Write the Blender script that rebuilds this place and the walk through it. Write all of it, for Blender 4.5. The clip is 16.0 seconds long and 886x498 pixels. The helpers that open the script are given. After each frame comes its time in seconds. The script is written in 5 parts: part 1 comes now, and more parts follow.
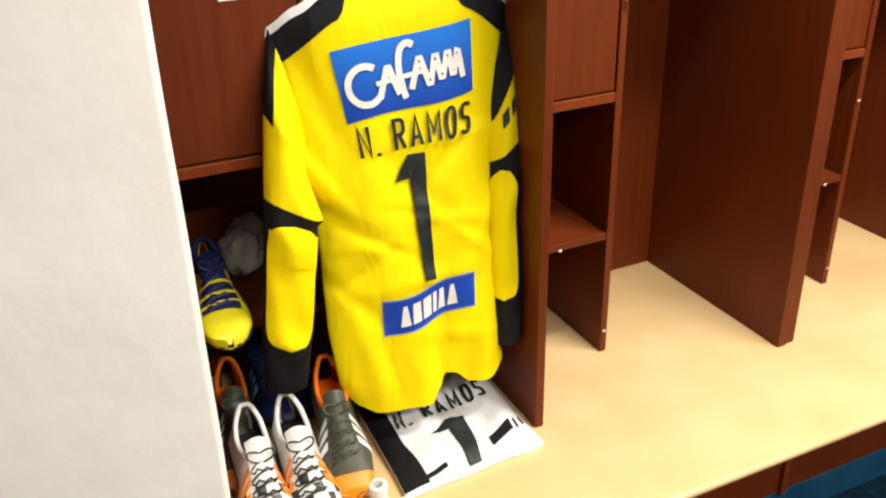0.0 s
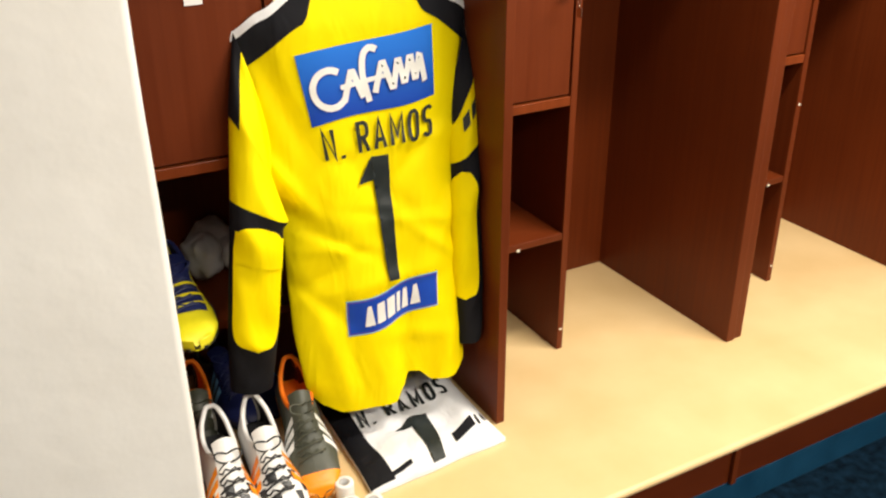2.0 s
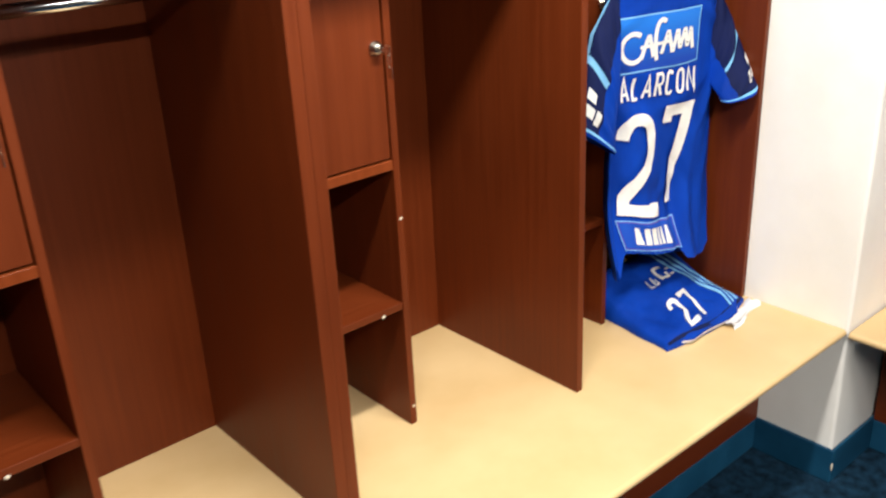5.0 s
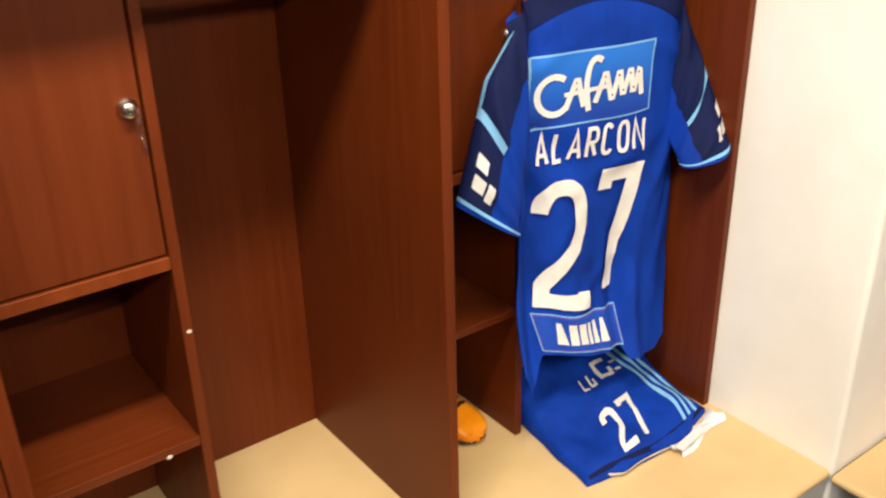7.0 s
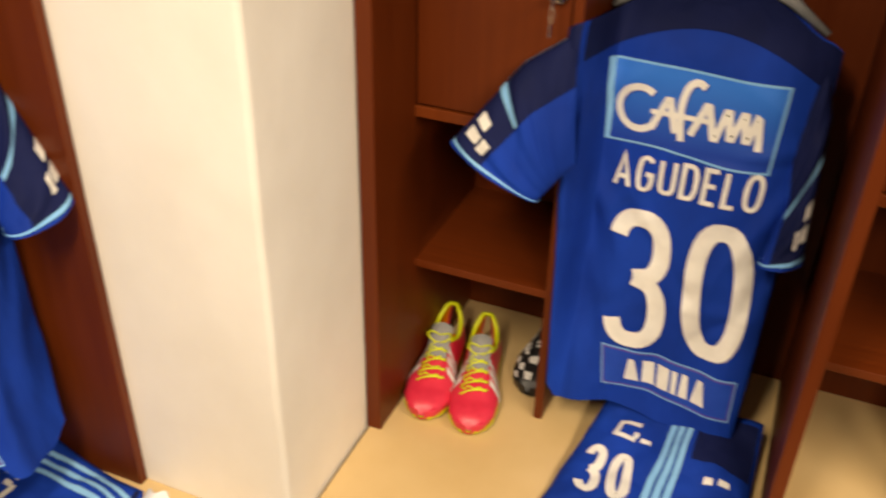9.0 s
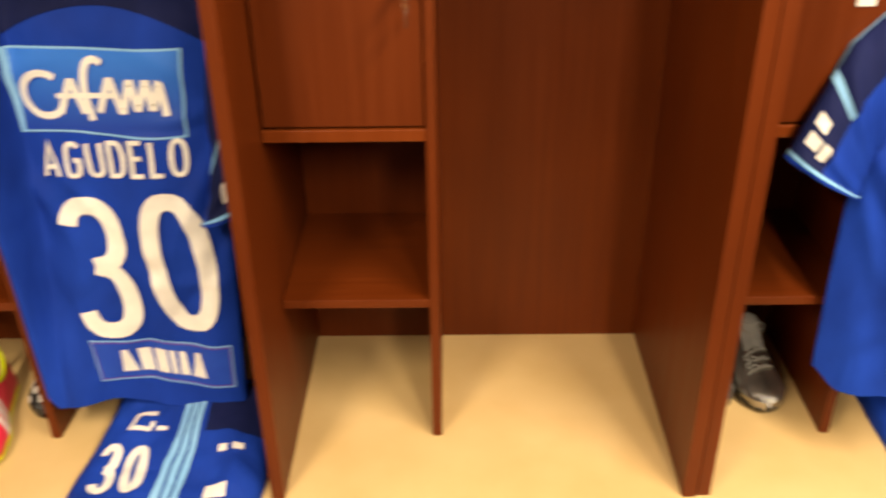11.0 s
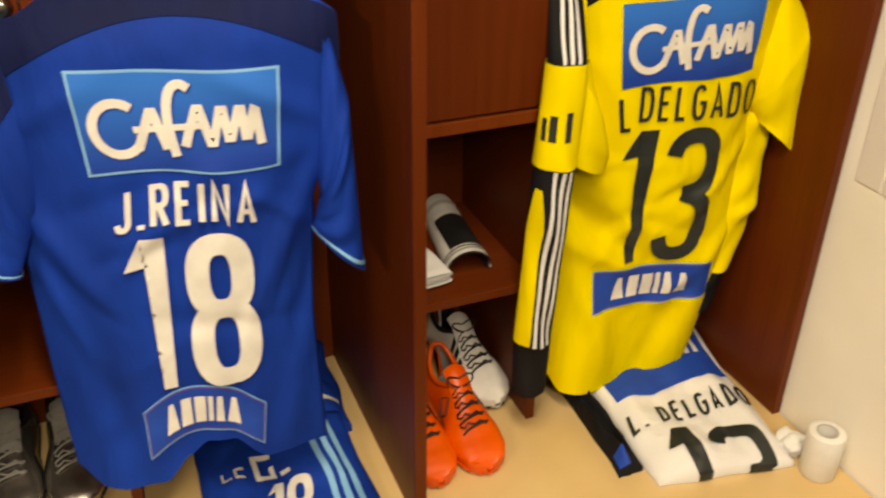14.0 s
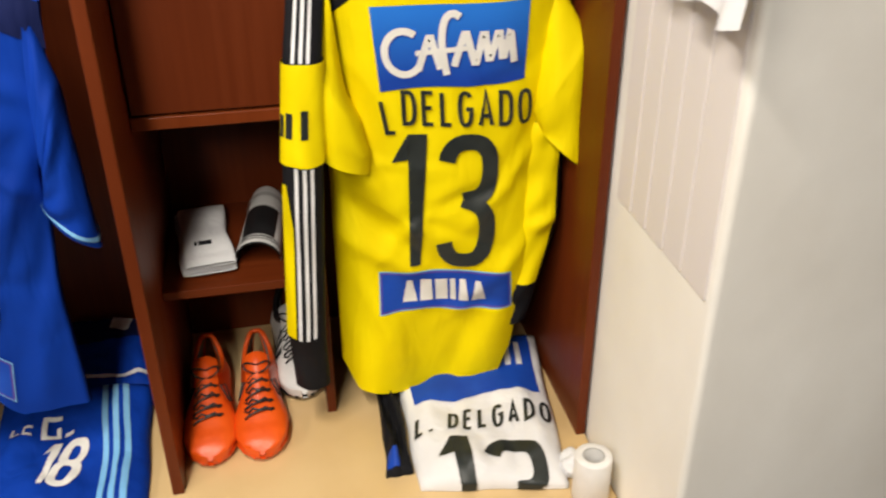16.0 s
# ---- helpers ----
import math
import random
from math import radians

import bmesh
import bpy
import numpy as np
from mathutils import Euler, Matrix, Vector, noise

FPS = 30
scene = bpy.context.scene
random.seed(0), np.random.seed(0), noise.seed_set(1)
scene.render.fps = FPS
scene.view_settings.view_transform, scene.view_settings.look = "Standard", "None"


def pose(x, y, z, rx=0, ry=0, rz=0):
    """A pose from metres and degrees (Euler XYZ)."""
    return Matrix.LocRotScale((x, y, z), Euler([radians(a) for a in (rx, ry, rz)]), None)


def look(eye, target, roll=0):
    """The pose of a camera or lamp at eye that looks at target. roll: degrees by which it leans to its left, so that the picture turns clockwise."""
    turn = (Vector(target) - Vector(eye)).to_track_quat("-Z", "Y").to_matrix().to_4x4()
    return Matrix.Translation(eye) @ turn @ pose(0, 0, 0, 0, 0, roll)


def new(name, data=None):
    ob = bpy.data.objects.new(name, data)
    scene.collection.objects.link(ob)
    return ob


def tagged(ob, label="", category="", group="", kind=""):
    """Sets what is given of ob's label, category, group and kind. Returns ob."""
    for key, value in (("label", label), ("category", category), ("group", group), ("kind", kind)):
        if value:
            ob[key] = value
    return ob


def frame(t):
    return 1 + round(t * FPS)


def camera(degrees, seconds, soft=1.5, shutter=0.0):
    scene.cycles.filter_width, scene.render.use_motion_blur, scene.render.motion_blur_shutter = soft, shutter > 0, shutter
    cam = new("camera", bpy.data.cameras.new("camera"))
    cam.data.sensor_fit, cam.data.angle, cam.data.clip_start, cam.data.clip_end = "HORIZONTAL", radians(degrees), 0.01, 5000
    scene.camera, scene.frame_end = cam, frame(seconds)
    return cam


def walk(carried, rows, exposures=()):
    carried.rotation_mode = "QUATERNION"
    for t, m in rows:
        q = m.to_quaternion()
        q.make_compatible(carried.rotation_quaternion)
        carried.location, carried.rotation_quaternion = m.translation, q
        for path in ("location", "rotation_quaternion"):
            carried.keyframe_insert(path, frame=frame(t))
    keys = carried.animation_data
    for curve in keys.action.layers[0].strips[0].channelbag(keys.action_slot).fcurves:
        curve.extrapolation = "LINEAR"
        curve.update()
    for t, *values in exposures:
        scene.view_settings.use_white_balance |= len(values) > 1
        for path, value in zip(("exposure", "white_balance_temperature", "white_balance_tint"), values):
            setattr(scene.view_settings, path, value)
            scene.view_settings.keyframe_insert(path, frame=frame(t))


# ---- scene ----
cam = camera(52.2, 16.0, soft=2.2, shutter=0.45)
PATH = [
    (0, (0.005, 0.268, 1.772), (0.756, 1.89, 0.874), -1.5),
    (0.5, (-0.051, 0.286, 1.772), (0.772, 1.871, 0.871), -0.7),
    (1, (-0.098, 0.27, 1.782), (0.784, 1.82, 0.877), 0.1),
    (1.5, (-0.086, 0.235, 1.785), (0.792, 1.793, 0.89), -0.0),
    (2, (-0.045, 0.247, 1.777), (0.817, 1.82, 0.892), -0.4),
    (2.5, (0.063, 0.272, 1.767), (0.845, 1.892, 0.891), -1.2),
    (3, (0.209, 0.318, 1.746), (0.913, 1.97, 0.864), -3.5),
    (3.5, (0.311, 0.368, 1.747), (1.203, 1.919, 0.853), -4.9),
    (4, (0.411, 0.43, 1.747), (1.551, 1.819, 0.868), -5.4),
    (4.5, (0.572, 0.39, 1.76), (1.796, 1.736, 0.928), -4.2),
    (5, (0.784, 0.355, 1.761), (1.971, 1.762, 0.979), -2.9),
    (5.2, (0.87, 0.364, 1.761), (2.041, 1.784, 0.979), -2.6),
    (7.3, (1.59, 0.585, 1.783), (2.64, 2.052, 0.919), -1.8),
    (7.5, (1.646, 0.594, 1.777), (2.696, 2.054, 0.903), -2.2),
    (8, (1.847, 0.641, 1.777), (3.059, 1.934, 0.85), -1.8),
    (8.5, (2.055, 0.689, 1.849), (3.506, 1.605, 0.822), 0.6),
    (8.7, (2.109, 0.678, 1.868), (3.615, 1.463, 0.81), 1.2),
    (10.8, (2.144, 0.256, 1.778), (3.864, 0.359, 0.763), -1.2),
    (11, (2.146, 0.184, 1.773), (3.871, 0.206, 0.761), -0.9),
    (11.5, (2.167, 0.026, 1.755), (3.886, -0.156, 0.749), -1.1),
    (12, (2.26, -0.116, 1.751), (3.935, -0.484, 0.72), -0.3),
    (12.5, (2.336, -0.242, 1.747), (3.985, -0.733, 0.726), 0.5),
    (13, (2.398, -0.34, 1.749), (3.989, -0.956, 0.705), 1.5),
    (13.5, (2.382, -0.45, 1.732), (3.945, -1.147, 0.697), 1.3),
    (14, (2.304, -0.617, 1.739), (3.899, -1.276, 0.728), 0.6),
    (14.5, (2.26, -0.76, 1.723), (3.894, -1.386, 0.755), 0.7),
    (15, (2.223, -0.914, 1.719), (3.88, -1.453, 0.737), 0.5),
    (15.5, (2.147, -1.087, 1.724), (3.82, -1.514, 0.716), -0.0),
    (16, (2.074, -1.256, 1.743), (3.769, -1.607, 0.74), -0.3),
]
walk(cam, [(t, look(eye, target, roll)) for t, eye, target, roll in PATH], exposures=[(0, 0.86, 6700, 10), (2.5, 0.8, 6900, 10), (3.5, 0.8, 6700, 10), (5, 0.82, 6350, 10), (7.5, 0.64, 7300, 11), (8.0, 0.64, 7100, 11), (8.5, 0.42, 8400, 14), (11, 0.92, 9500, 14), (11.5, 0.96, 9700, 14), (12, 0.72, 7500, 24), (12.5, 0.75, 8000, 28), (13, 0.5, 9300, 12), (13.5, 0.12, 9700, 11), (14, 0.1, 9500, 10), (14.5, 0.34, 9200, 10), (15, 0.44, 8700, 11), (15.5, 0.56, 8500, 12), (16, 0.34, 6800, 11)])

# ---- world and light ----
world = bpy.data.worlds.new("room_world")
scene.world = world
world.use_nodes = True
world.node_tree.nodes["Background"].inputs[0].default_value = (0.9, 0.85, 0.8, 1)
world.node_tree.nodes["Background"].inputs[1].default_value = 0.003
LAMPS = [((1.7, 1.11, 2.62), 1.2, 0.12, 37), ((2.4, -0.8, 2.62), 1.2, 0.12, 36), ((0.95, -0.55, 2.62), 1.2, 0.12, 44)]
for place, lx, ly, watts in LAMPS:
    lamp = bpy.data.lights.new("ceiling_tube_light", "AREA")
    lamp.shape, lamp.size, lamp.size_y, lamp.energy, lamp.color = "RECTANGLE", lx, ly, watts, (1.0, 0.955, 0.875)
    lamp_ob = new("ceiling_tube_light", lamp)
    lamp_ob.matrix_world = pose(*place)

# ---- materials ----
def shader(name, base, rough=0.5, metal=0.0, spec=0.5):
    m = bpy.data.materials.new(name)
    m.use_nodes = True
    b = m.node_tree.nodes["Principled BSDF"]
    b.inputs["Base Color"].default_value = (*base, 1)
    b.inputs["Roughness"].default_value = rough
    b.inputs["Metallic"].default_value = metal
    b.inputs["Specular IOR Level"].default_value = spec
    return m, m.node_tree, b


def varied(name, dark, light, rough=0.5, scale=(8, 8, 8), bump=0.1, fine=120.0, metal=0.0, spec=0.5, detail=6.0, dist=0.002, rough_var=0.1):
    """Two colours mixed by stretched noise, with a fine relief."""
    m, tree, b = shader(name, light, rough, metal, spec)
    n, link = tree.nodes, tree.links
    co, mp = n.new("ShaderNodeTexCoord"), n.new("ShaderNodeMapping")
    mp.inputs["Scale"].default_value = scale
    link.new(co.outputs["Object"], mp.inputs[0])
    big = n.new("ShaderNodeTexNoise")
    big.inputs["Scale"].default_value, big.inputs["Detail"].default_value = 1.0, detail
    link.new(mp.outputs[0], big.inputs["Vector"])
    ramp = n.new("ShaderNodeValToRGB")
    ramp.color_ramp.elements[0].position, ramp.color_ramp.elements[1].position = 0.3, 0.7
    ramp.color_ramp.elements[0].color, ramp.color_ramp.elements[1].color = (*dark, 1), (*light, 1)
    link.new(big.outputs[0], ramp.inputs[0])
    link.new(ramp.outputs[0], b.inputs["Base Color"])
    small = n.new("ShaderNodeTexNoise")
    small.inputs["Scale"].default_value, small.inputs["Detail"].default_value = fine, 3
    link.new(co.outputs["Object"], small.inputs["Vector"])
    bp = n.new("ShaderNodeBump")
    bp.inputs["Strength"].default_value, bp.inputs["Distance"].default_value = bump, dist
    link.new(small.outputs[0], bp.inputs["Height"])
    link.new(bp.outputs[0], b.inputs["Normal"])
    rr = n.new("ShaderNodeMapRange")
    rr.inputs["To Min"].default_value, rr.inputs["To Max"].default_value = rough - rough_var, rough + rough_var
    link.new(big.outputs[0], rr.inputs["Value"])
    link.new(rr.outputs[0], b.inputs["Roughness"])
    return m


def wood(name, dark, light, scale, rough=0.44):
    """Red-brown melamine: long streaks of grain over broad cloudy tone."""
    m = varied(name, dark, light, rough, scale, 0.12, 220.0, dist=0.0008, spec=0.22)
    tree = m.node_tree
    n, link = tree.nodes, tree.links
    b = n["Principled BSDF"]
    ramp = next(x for x in n if x.bl_idname == "ShaderNodeValToRGB")
    co = next(x for x in n if x.bl_idname == "ShaderNodeTexCoord")
    cloud = n.new("ShaderNodeTexNoise")
    cloud.inputs["Scale"].default_value, cloud.inputs["Detail"].default_value = 3.0, 2
    link.new(co.outputs["Object"], cloud.inputs["Vector"])
    mix = n.new("ShaderNodeMix")
    mix.data_type, mix.blend_type = "RGBA", "MULTIPLY"
    mix.inputs["Factor"].default_value = 0.35
    link.new(ramp.outputs[0], mix.inputs[6])
    tone = n.new("ShaderNodeValToRGB")
    tone.color_ramp.elements[0].color, tone.color_ramp.elements[1].color = (0.55, 0.5, 0.48, 1), (1, 1, 1, 1)
    tone.color_ramp.elements[0].position, tone.color_ramp.elements[1].position = 0.3, 0.65
    link.new(cloud.outputs[0], tone.inputs[0])
    link.new(tone.outputs[0], mix.inputs[7])
    link.new(mix.outputs[2], b.inputs["Base Color"])
    return m


MAHOGANY = wood("mahogany_melamine", (0.112, 0.019, 0.0036), (0.140, 0.026, 0.0052), (75, 75, 2.6))
MAHOGANY_FLAT = wood("mahogany_melamine_flat", (0.112, 0.019, 0.0036), (0.140, 0.026, 0.0052), (2.6, 75, 75))
EDGE = wood("mahogany_edge_band", (0.165, 0.032, 0.007), (0.205, 0.042, 0.010), (60, 60, 3), 0.33)
CREAM = varied("cream_laminate", (0.63, 0.435, 0.205), (0.71, 0.51, 0.262), 0.36, (5, 5, 5), 0.06, 180.0, dist=0.0006)
PLASTER = varied("white_plaster", (0.83, 0.795, 0.735), (0.92, 0.895, 0.845), 0.5, (4.5, 4.5, 3.5), 0.4, 17.0, dist=0.004)
# tone for the unseen walls, kept dark to cut bounced light
DIM_WALL = varied("dim_unseen_wall", (0.15, 0.11, 0.08), (0.20, 0.15, 0.11), 0.6, (3, 3, 3), 0.3, 40.0)
# ceiling is out of view; grey holds back light bounced into the lockers
DIM_CEILING = varied("dim_unseen_ceiling", (0.42, 0.40, 0.37), (0.50, 0.48, 0.45), 0.8, (3, 3, 3), 0.2, 60.0)
TEAL = varied("teal_paint", (0.006, 0.050, 0.105), (0.011, 0.080, 0.16), 0.4, (9, 9, 9), 0.2, 60.0)
CARPET = varied("dark_blue_carpet", (0.002, 0.009, 0.018), (0.012, 0.044, 0.085), 0.95, (34, 34, 34), 0.9, 330.0, spec=0.1, dist=0.006)
STEEL = varied("nickel_lock", (0.55, 0.5, 0.42), (0.72, 0.68, 0.6), 0.25, (40, 40, 40), 0.1, 200.0, metal=1.0)
CHROME = varied("chrome_tube", (0.7, 0.7, 0.72), (0.82, 0.82, 0.84), 0.16, (20, 20, 20), 0.05, 200.0, metal=1.0, rough_var=0.05)
# pale lilac that stands in for shadow on the end column
LILAC_SHADOW = varied("lilac_shadow_tone", (0.70, 0.65, 0.64), (0.76, 0.71, 0.70), 0.45, (4, 4, 2), 0.15, 50.0)
PAPER = varied("white_paper", (0.72, 0.70, 0.68), (0.82, 0.81, 0.8), 0.7, (20, 20, 20), 0.15, 90.0)
CHIP = varied("chipped_chipboard", (0.6, 0.52, 0.4), (0.75, 0.68, 0.55), 0.8, (80, 80, 80), 0.3, 200.0)


def cloth(name, dark, light, rough=0.72, weave=900.0):
    m = varied(name, dark, light, rough, (9, 9, 5), 0.18, weave, dist=0.0012)
    b = m.node_tree.nodes["Principled BSDF"]
    b.inputs["Specular IOR Level"].default_value = 0.12
    n, link = m.node_tree.nodes, m.node_tree.links
    co = next(x for x in n if x.bl_idname == "ShaderNodeTexCoord")
    fine = next(x for x in n if x.bl_idname == "ShaderNodeBump")
    mp, big, bp = n.new("ShaderNodeMapping"), n.new("ShaderNodeTexNoise"), n.new("ShaderNodeBump")
    mp.inputs["Scale"].default_value = (17, 17, 6)
    mp.inputs["Rotation"].default_value = (0, 0.25, 0)
    big.inputs["Scale"].default_value, big.inputs["Detail"].default_value, big.inputs["Distortion"].default_value = 1.0, 2.5, 0.6
    bp.inputs["Strength"].default_value, bp.inputs["Distance"].default_value = 0.55, 0.012
    link.new(co.outputs["Object"], mp.inputs[0])
    link.new(mp.outputs[0], big.inputs["Vector"])
    link.new(big.outputs[0], bp.inputs["Height"])
    link.new(bp.outputs[0], fine.inputs["Normal"])
    return m


BLUE = cloth("royal_blue_jersey", (0.0011, 0.028, 0.25), (0.0018, 0.047, 0.40))
NAVY = cloth("navy_jersey", (0.004, 0.008, 0.045), (0.008, 0.014, 0.075))
SKY = cloth("light_blue_trim", (0.16, 0.42, 0.72), (0.24, 0.53, 0.82))
YELLOW = cloth("yellow_jersey", (0.80, 0.62, 0.002), (0.92, 0.75, 0.004))
BLACK = cloth("black_jersey", (0.006, 0.006, 0.008), (0.014, 0.014, 0.017))
WHITE = cloth("white_cloth", (0.70, 0.70, 0.72), (0.82, 0.82, 0.83))
GREY = cloth("grey_sock_cloth", (0.42, 0.41, 0.40), (0.55, 0.54, 0.52))
PRINT_WHITE = varied("white_print", (0.70, 0.69, 0.66), (0.84, 0.83, 0.79), 0.5, (25, 25, 25), 0.1, 300.0)
PRINT_BLACK = varied("black_print", (0.010, 0.014, 0.014), (0.022, 0.028, 0.027), 0.45, (25, 25, 25), 0.1, 300.0)
PATCH = varied("bright_blue_print", (0.010, 0.115, 0.56), (0.016, 0.165, 0.66), 0.55, (12, 12, 12), 0.1, 300.0, spec=0.2)
PATCH_DEEP = varied("deep_blue_print", (0.006, 0.045, 0.36), (0.011, 0.075, 0.46), 0.55, (12, 12, 12), 0.1, 300.0, spec=0.2)
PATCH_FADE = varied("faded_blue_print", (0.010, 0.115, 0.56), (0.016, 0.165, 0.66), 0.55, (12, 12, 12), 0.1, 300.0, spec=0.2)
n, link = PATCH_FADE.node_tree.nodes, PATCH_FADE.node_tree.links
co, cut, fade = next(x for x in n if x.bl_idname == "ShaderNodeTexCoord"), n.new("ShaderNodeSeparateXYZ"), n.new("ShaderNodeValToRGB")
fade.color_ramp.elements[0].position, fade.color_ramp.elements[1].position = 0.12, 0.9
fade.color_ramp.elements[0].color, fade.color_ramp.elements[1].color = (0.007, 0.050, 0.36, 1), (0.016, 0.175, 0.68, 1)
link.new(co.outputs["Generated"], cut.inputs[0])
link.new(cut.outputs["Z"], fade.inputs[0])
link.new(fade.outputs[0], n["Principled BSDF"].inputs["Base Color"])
PURPLE = varied("purple_print", (0.07, 0.04, 0.30), (0.11, 0.06, 0.38), 0.5, (12, 12, 12), 0.1, 300.0)
HANGER = varied("grey_hanger_plastic", (0.20, 0.21, 0.22), (0.30, 0.31, 0.32), 0.4, (15, 15, 15), 0.1, 100.0)


def leather(name, dark, light, rough=0.4, metal=0.0):
    return varied(name, dark, light, rough, (18, 18, 18), 0.25, 160.0, metal, dist=0.0015)


ORANGE_BOOT = leather("orange_leather", (0.72, 0.075, 0.006), (0.88, 0.115, 0.010), 0.38)
AMBER_BOOT = leather("amber_leather", (0.80, 0.22, 0.005), (0.90, 0.30, 0.010), 0.38)
PINK_BOOT = leather("pink_red_leather", (0.60, 0.020, 0.050), (0.78, 0.040, 0.085), 0.36)
SILVER_BOOT = leather("silver_leather", (0.26, 0.25, 0.24), (0.60, 0.58, 0.55), 0.24, 0.9)
WHITE_BOOT = leather("white_leather", (0.66, 0.65, 0.64), (0.80, 0.79, 0.77), 0.38)
BLACK_BOOT = leather("black_leather", (0.008, 0.008, 0.009), (0.020, 0.020, 0.022), 0.4)
OLIVE_BOOT = leather("olive_leather", (0.035, 0.038, 0.024), (0.065, 0.068, 0.045), 0.5)
NAVY_BOOT = leather("navy_leather", (0.008, 0.012, 0.06), (0.016, 0.025, 0.12), 0.4)
LIME_BOOT = leather("lime_leather", (0.55, 0.62, 0.02), (0.72, 0.76, 0.04), 0.4)
YELLOW_BOOT = leather("yellow_leather", (0.62, 0.56, 0.01), (0.80, 0.72, 0.02), 0.4)
ORANGE_LINING = cloth("orange_shoe_lining", (0.72, 0.13, 0.010), (0.88, 0.20, 0.016))
LINING = cloth("shoe_lining", (0.02, 0.02, 0.022), (0.05, 0.05, 0.055))
GREY_LINING = cloth("grey_shoe_lining", (0.22, 0.22, 0.22), (0.34, 0.34, 0.33))


# ---- building helpers ----
def part(name, bm, material, parent=None, label="", smooth=False):
    """Links a bmesh as one mesh object under a thing or under a part."""
    me = bpy.data.meshes.new(name)
    bmesh.ops.recalc_face_normals(bm, faces=bm.faces)
    bm.to_mesh(me)
    bm.free()
    me.materials.append(material)
    if smooth:
        for p in me.polygons:
            p.use_smooth = True
    ob = new(name, me)
    if parent is not None:
        ob.parent = parent
    if label:
        tagged(ob, label)
    return ob


def thing(name, m, label, category, group="", kind=""):
    ob = new(name)
    ob.empty_display_size = 0.1
    ob.matrix_world = m
    return tagged(ob, label, category, group, kind)


def box(x0, x1, y0, y1, z0, z1, bevel=0.0015, segs=2, bm=None):
    one = bmesh.new()
    bmesh.ops.create_cube(one, size=1.0, matrix=Matrix.LocRotScale(((x0 + x1) / 2, (y0 + y1) / 2, (z0 + z1) / 2), None, (x1 - x0, y1 - y0, z1 - z0)))
    if bevel:
        bmesh.ops.bevel(one, geom=one.edges[:], offset=bevel, segments=segs, affect="EDGES", profile=0.5)
    return joined(bm, one)


def joined(bm, one):
    if bm is None:
        return one
    me = bpy.data.meshes.new("tmp")
    one.to_mesh(me)
    bm.from_mesh(me)
    bpy.data.meshes.remove(me)
    one.free()
    return bm


def grid(nu, nv, f, bm=None, closed_u=False):
    """A sheet of nu x nv quads; f gives a place for u, v in 0..1."""
    bm = bm or bmesh.new()
    cols = nu if closed_u else nu + 1
    rows = [[bm.verts.new(f(i / nu, j / nv)) for i in range(cols)] for j in range(nv + 1)]
    for j in range(nv):
        for i in range(nu):
            k = (i + 1) % cols
            bm.faces.new((rows[j][i], rows[j][k], rows[j + 1][k], rows[j + 1][i]))
    return bm, rows


def curve_at(keys, t):
    """Smooth interpolation through (t, value) pairs."""
    if t <= keys[0][0]:
        return keys[0][1]
    for (a, va), (b, vb) in zip(keys, keys[1:]):
        if t <= b:
            s = (t - a) / (b - a)
            s = s * s * (3 - 2 * s) * 0.5 + s * 0.5
            return va + (vb - va) * s
    return keys[-1][1]


def rod(points, radius, bm=None, sides=10, caps=True):
    """A round bar along a line of points."""
    bm = bm or bmesh.new()
    pts = [Vector(p) for p in points]
    rings = []
    for i, p in enumerate(pts):
        d = (pts[min(i + 1, len(pts) - 1)] - pts[max(i - 1, 0)]).normalized()
        a = d.orthogonal().normalized() if i == 0 else (rings[-1][1] - d * rings[-1][1].dot(d)).normalized()
        b = d.cross(a)
        r = radius[i] if isinstance(radius, (list, tuple)) else radius
        ring = [bm.verts.new(p + (a * math.cos(k * 2 * math.pi / sides) + b * math.sin(k * 2 * math.pi / sides)) * r) for k in range(sides)]
        rings.append((ring, a))
    for (r0, _), (r1, _) in zip(rings, rings[1:]):
        for k in range(sides):
            bm.faces.new((r0[k], r0[(k + 1) % sides], r1[(k + 1) % sides], r1[k]))
    if caps:
        bm.faces.new(rings[0][0][::-1])
        bm.faces.new(rings[-1][0])
    return bm


# ---- the large structure ----
BENCH = 0.51
FRONT_A, BACK_A, FRONT_B, BACK_B = 1.65, 2.197, 3.372, 3.906
part_floor = tagged(part("floor", box(-2.6, 4.1, -4.4, 2.4, -0.1, 0.0, 0), CARPET), "worn dark blue carpet floor", "floor", kind="structure")
tagged(part("ceiling", box(-2.6, 4.1, -4.4, 2.4, 2.7, 2.8, 0), DIM_CEILING), "unseen ceiling, greyed to cut the bounced light", "ceiling", kind="structure")
# south and west are out of view; their dark tone deepens the locker shade
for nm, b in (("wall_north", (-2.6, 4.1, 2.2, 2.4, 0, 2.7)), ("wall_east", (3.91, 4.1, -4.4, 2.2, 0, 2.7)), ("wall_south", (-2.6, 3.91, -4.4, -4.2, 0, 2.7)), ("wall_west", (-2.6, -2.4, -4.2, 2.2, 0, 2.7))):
    tagged(part(nm, box(*b, 0), PLASTER if nm in ("wall_north", "wall_east") else DIM_WALL), "changing room wall; white plaster north and east, unseen south and west darkened against bounce", "wall", kind="structure")


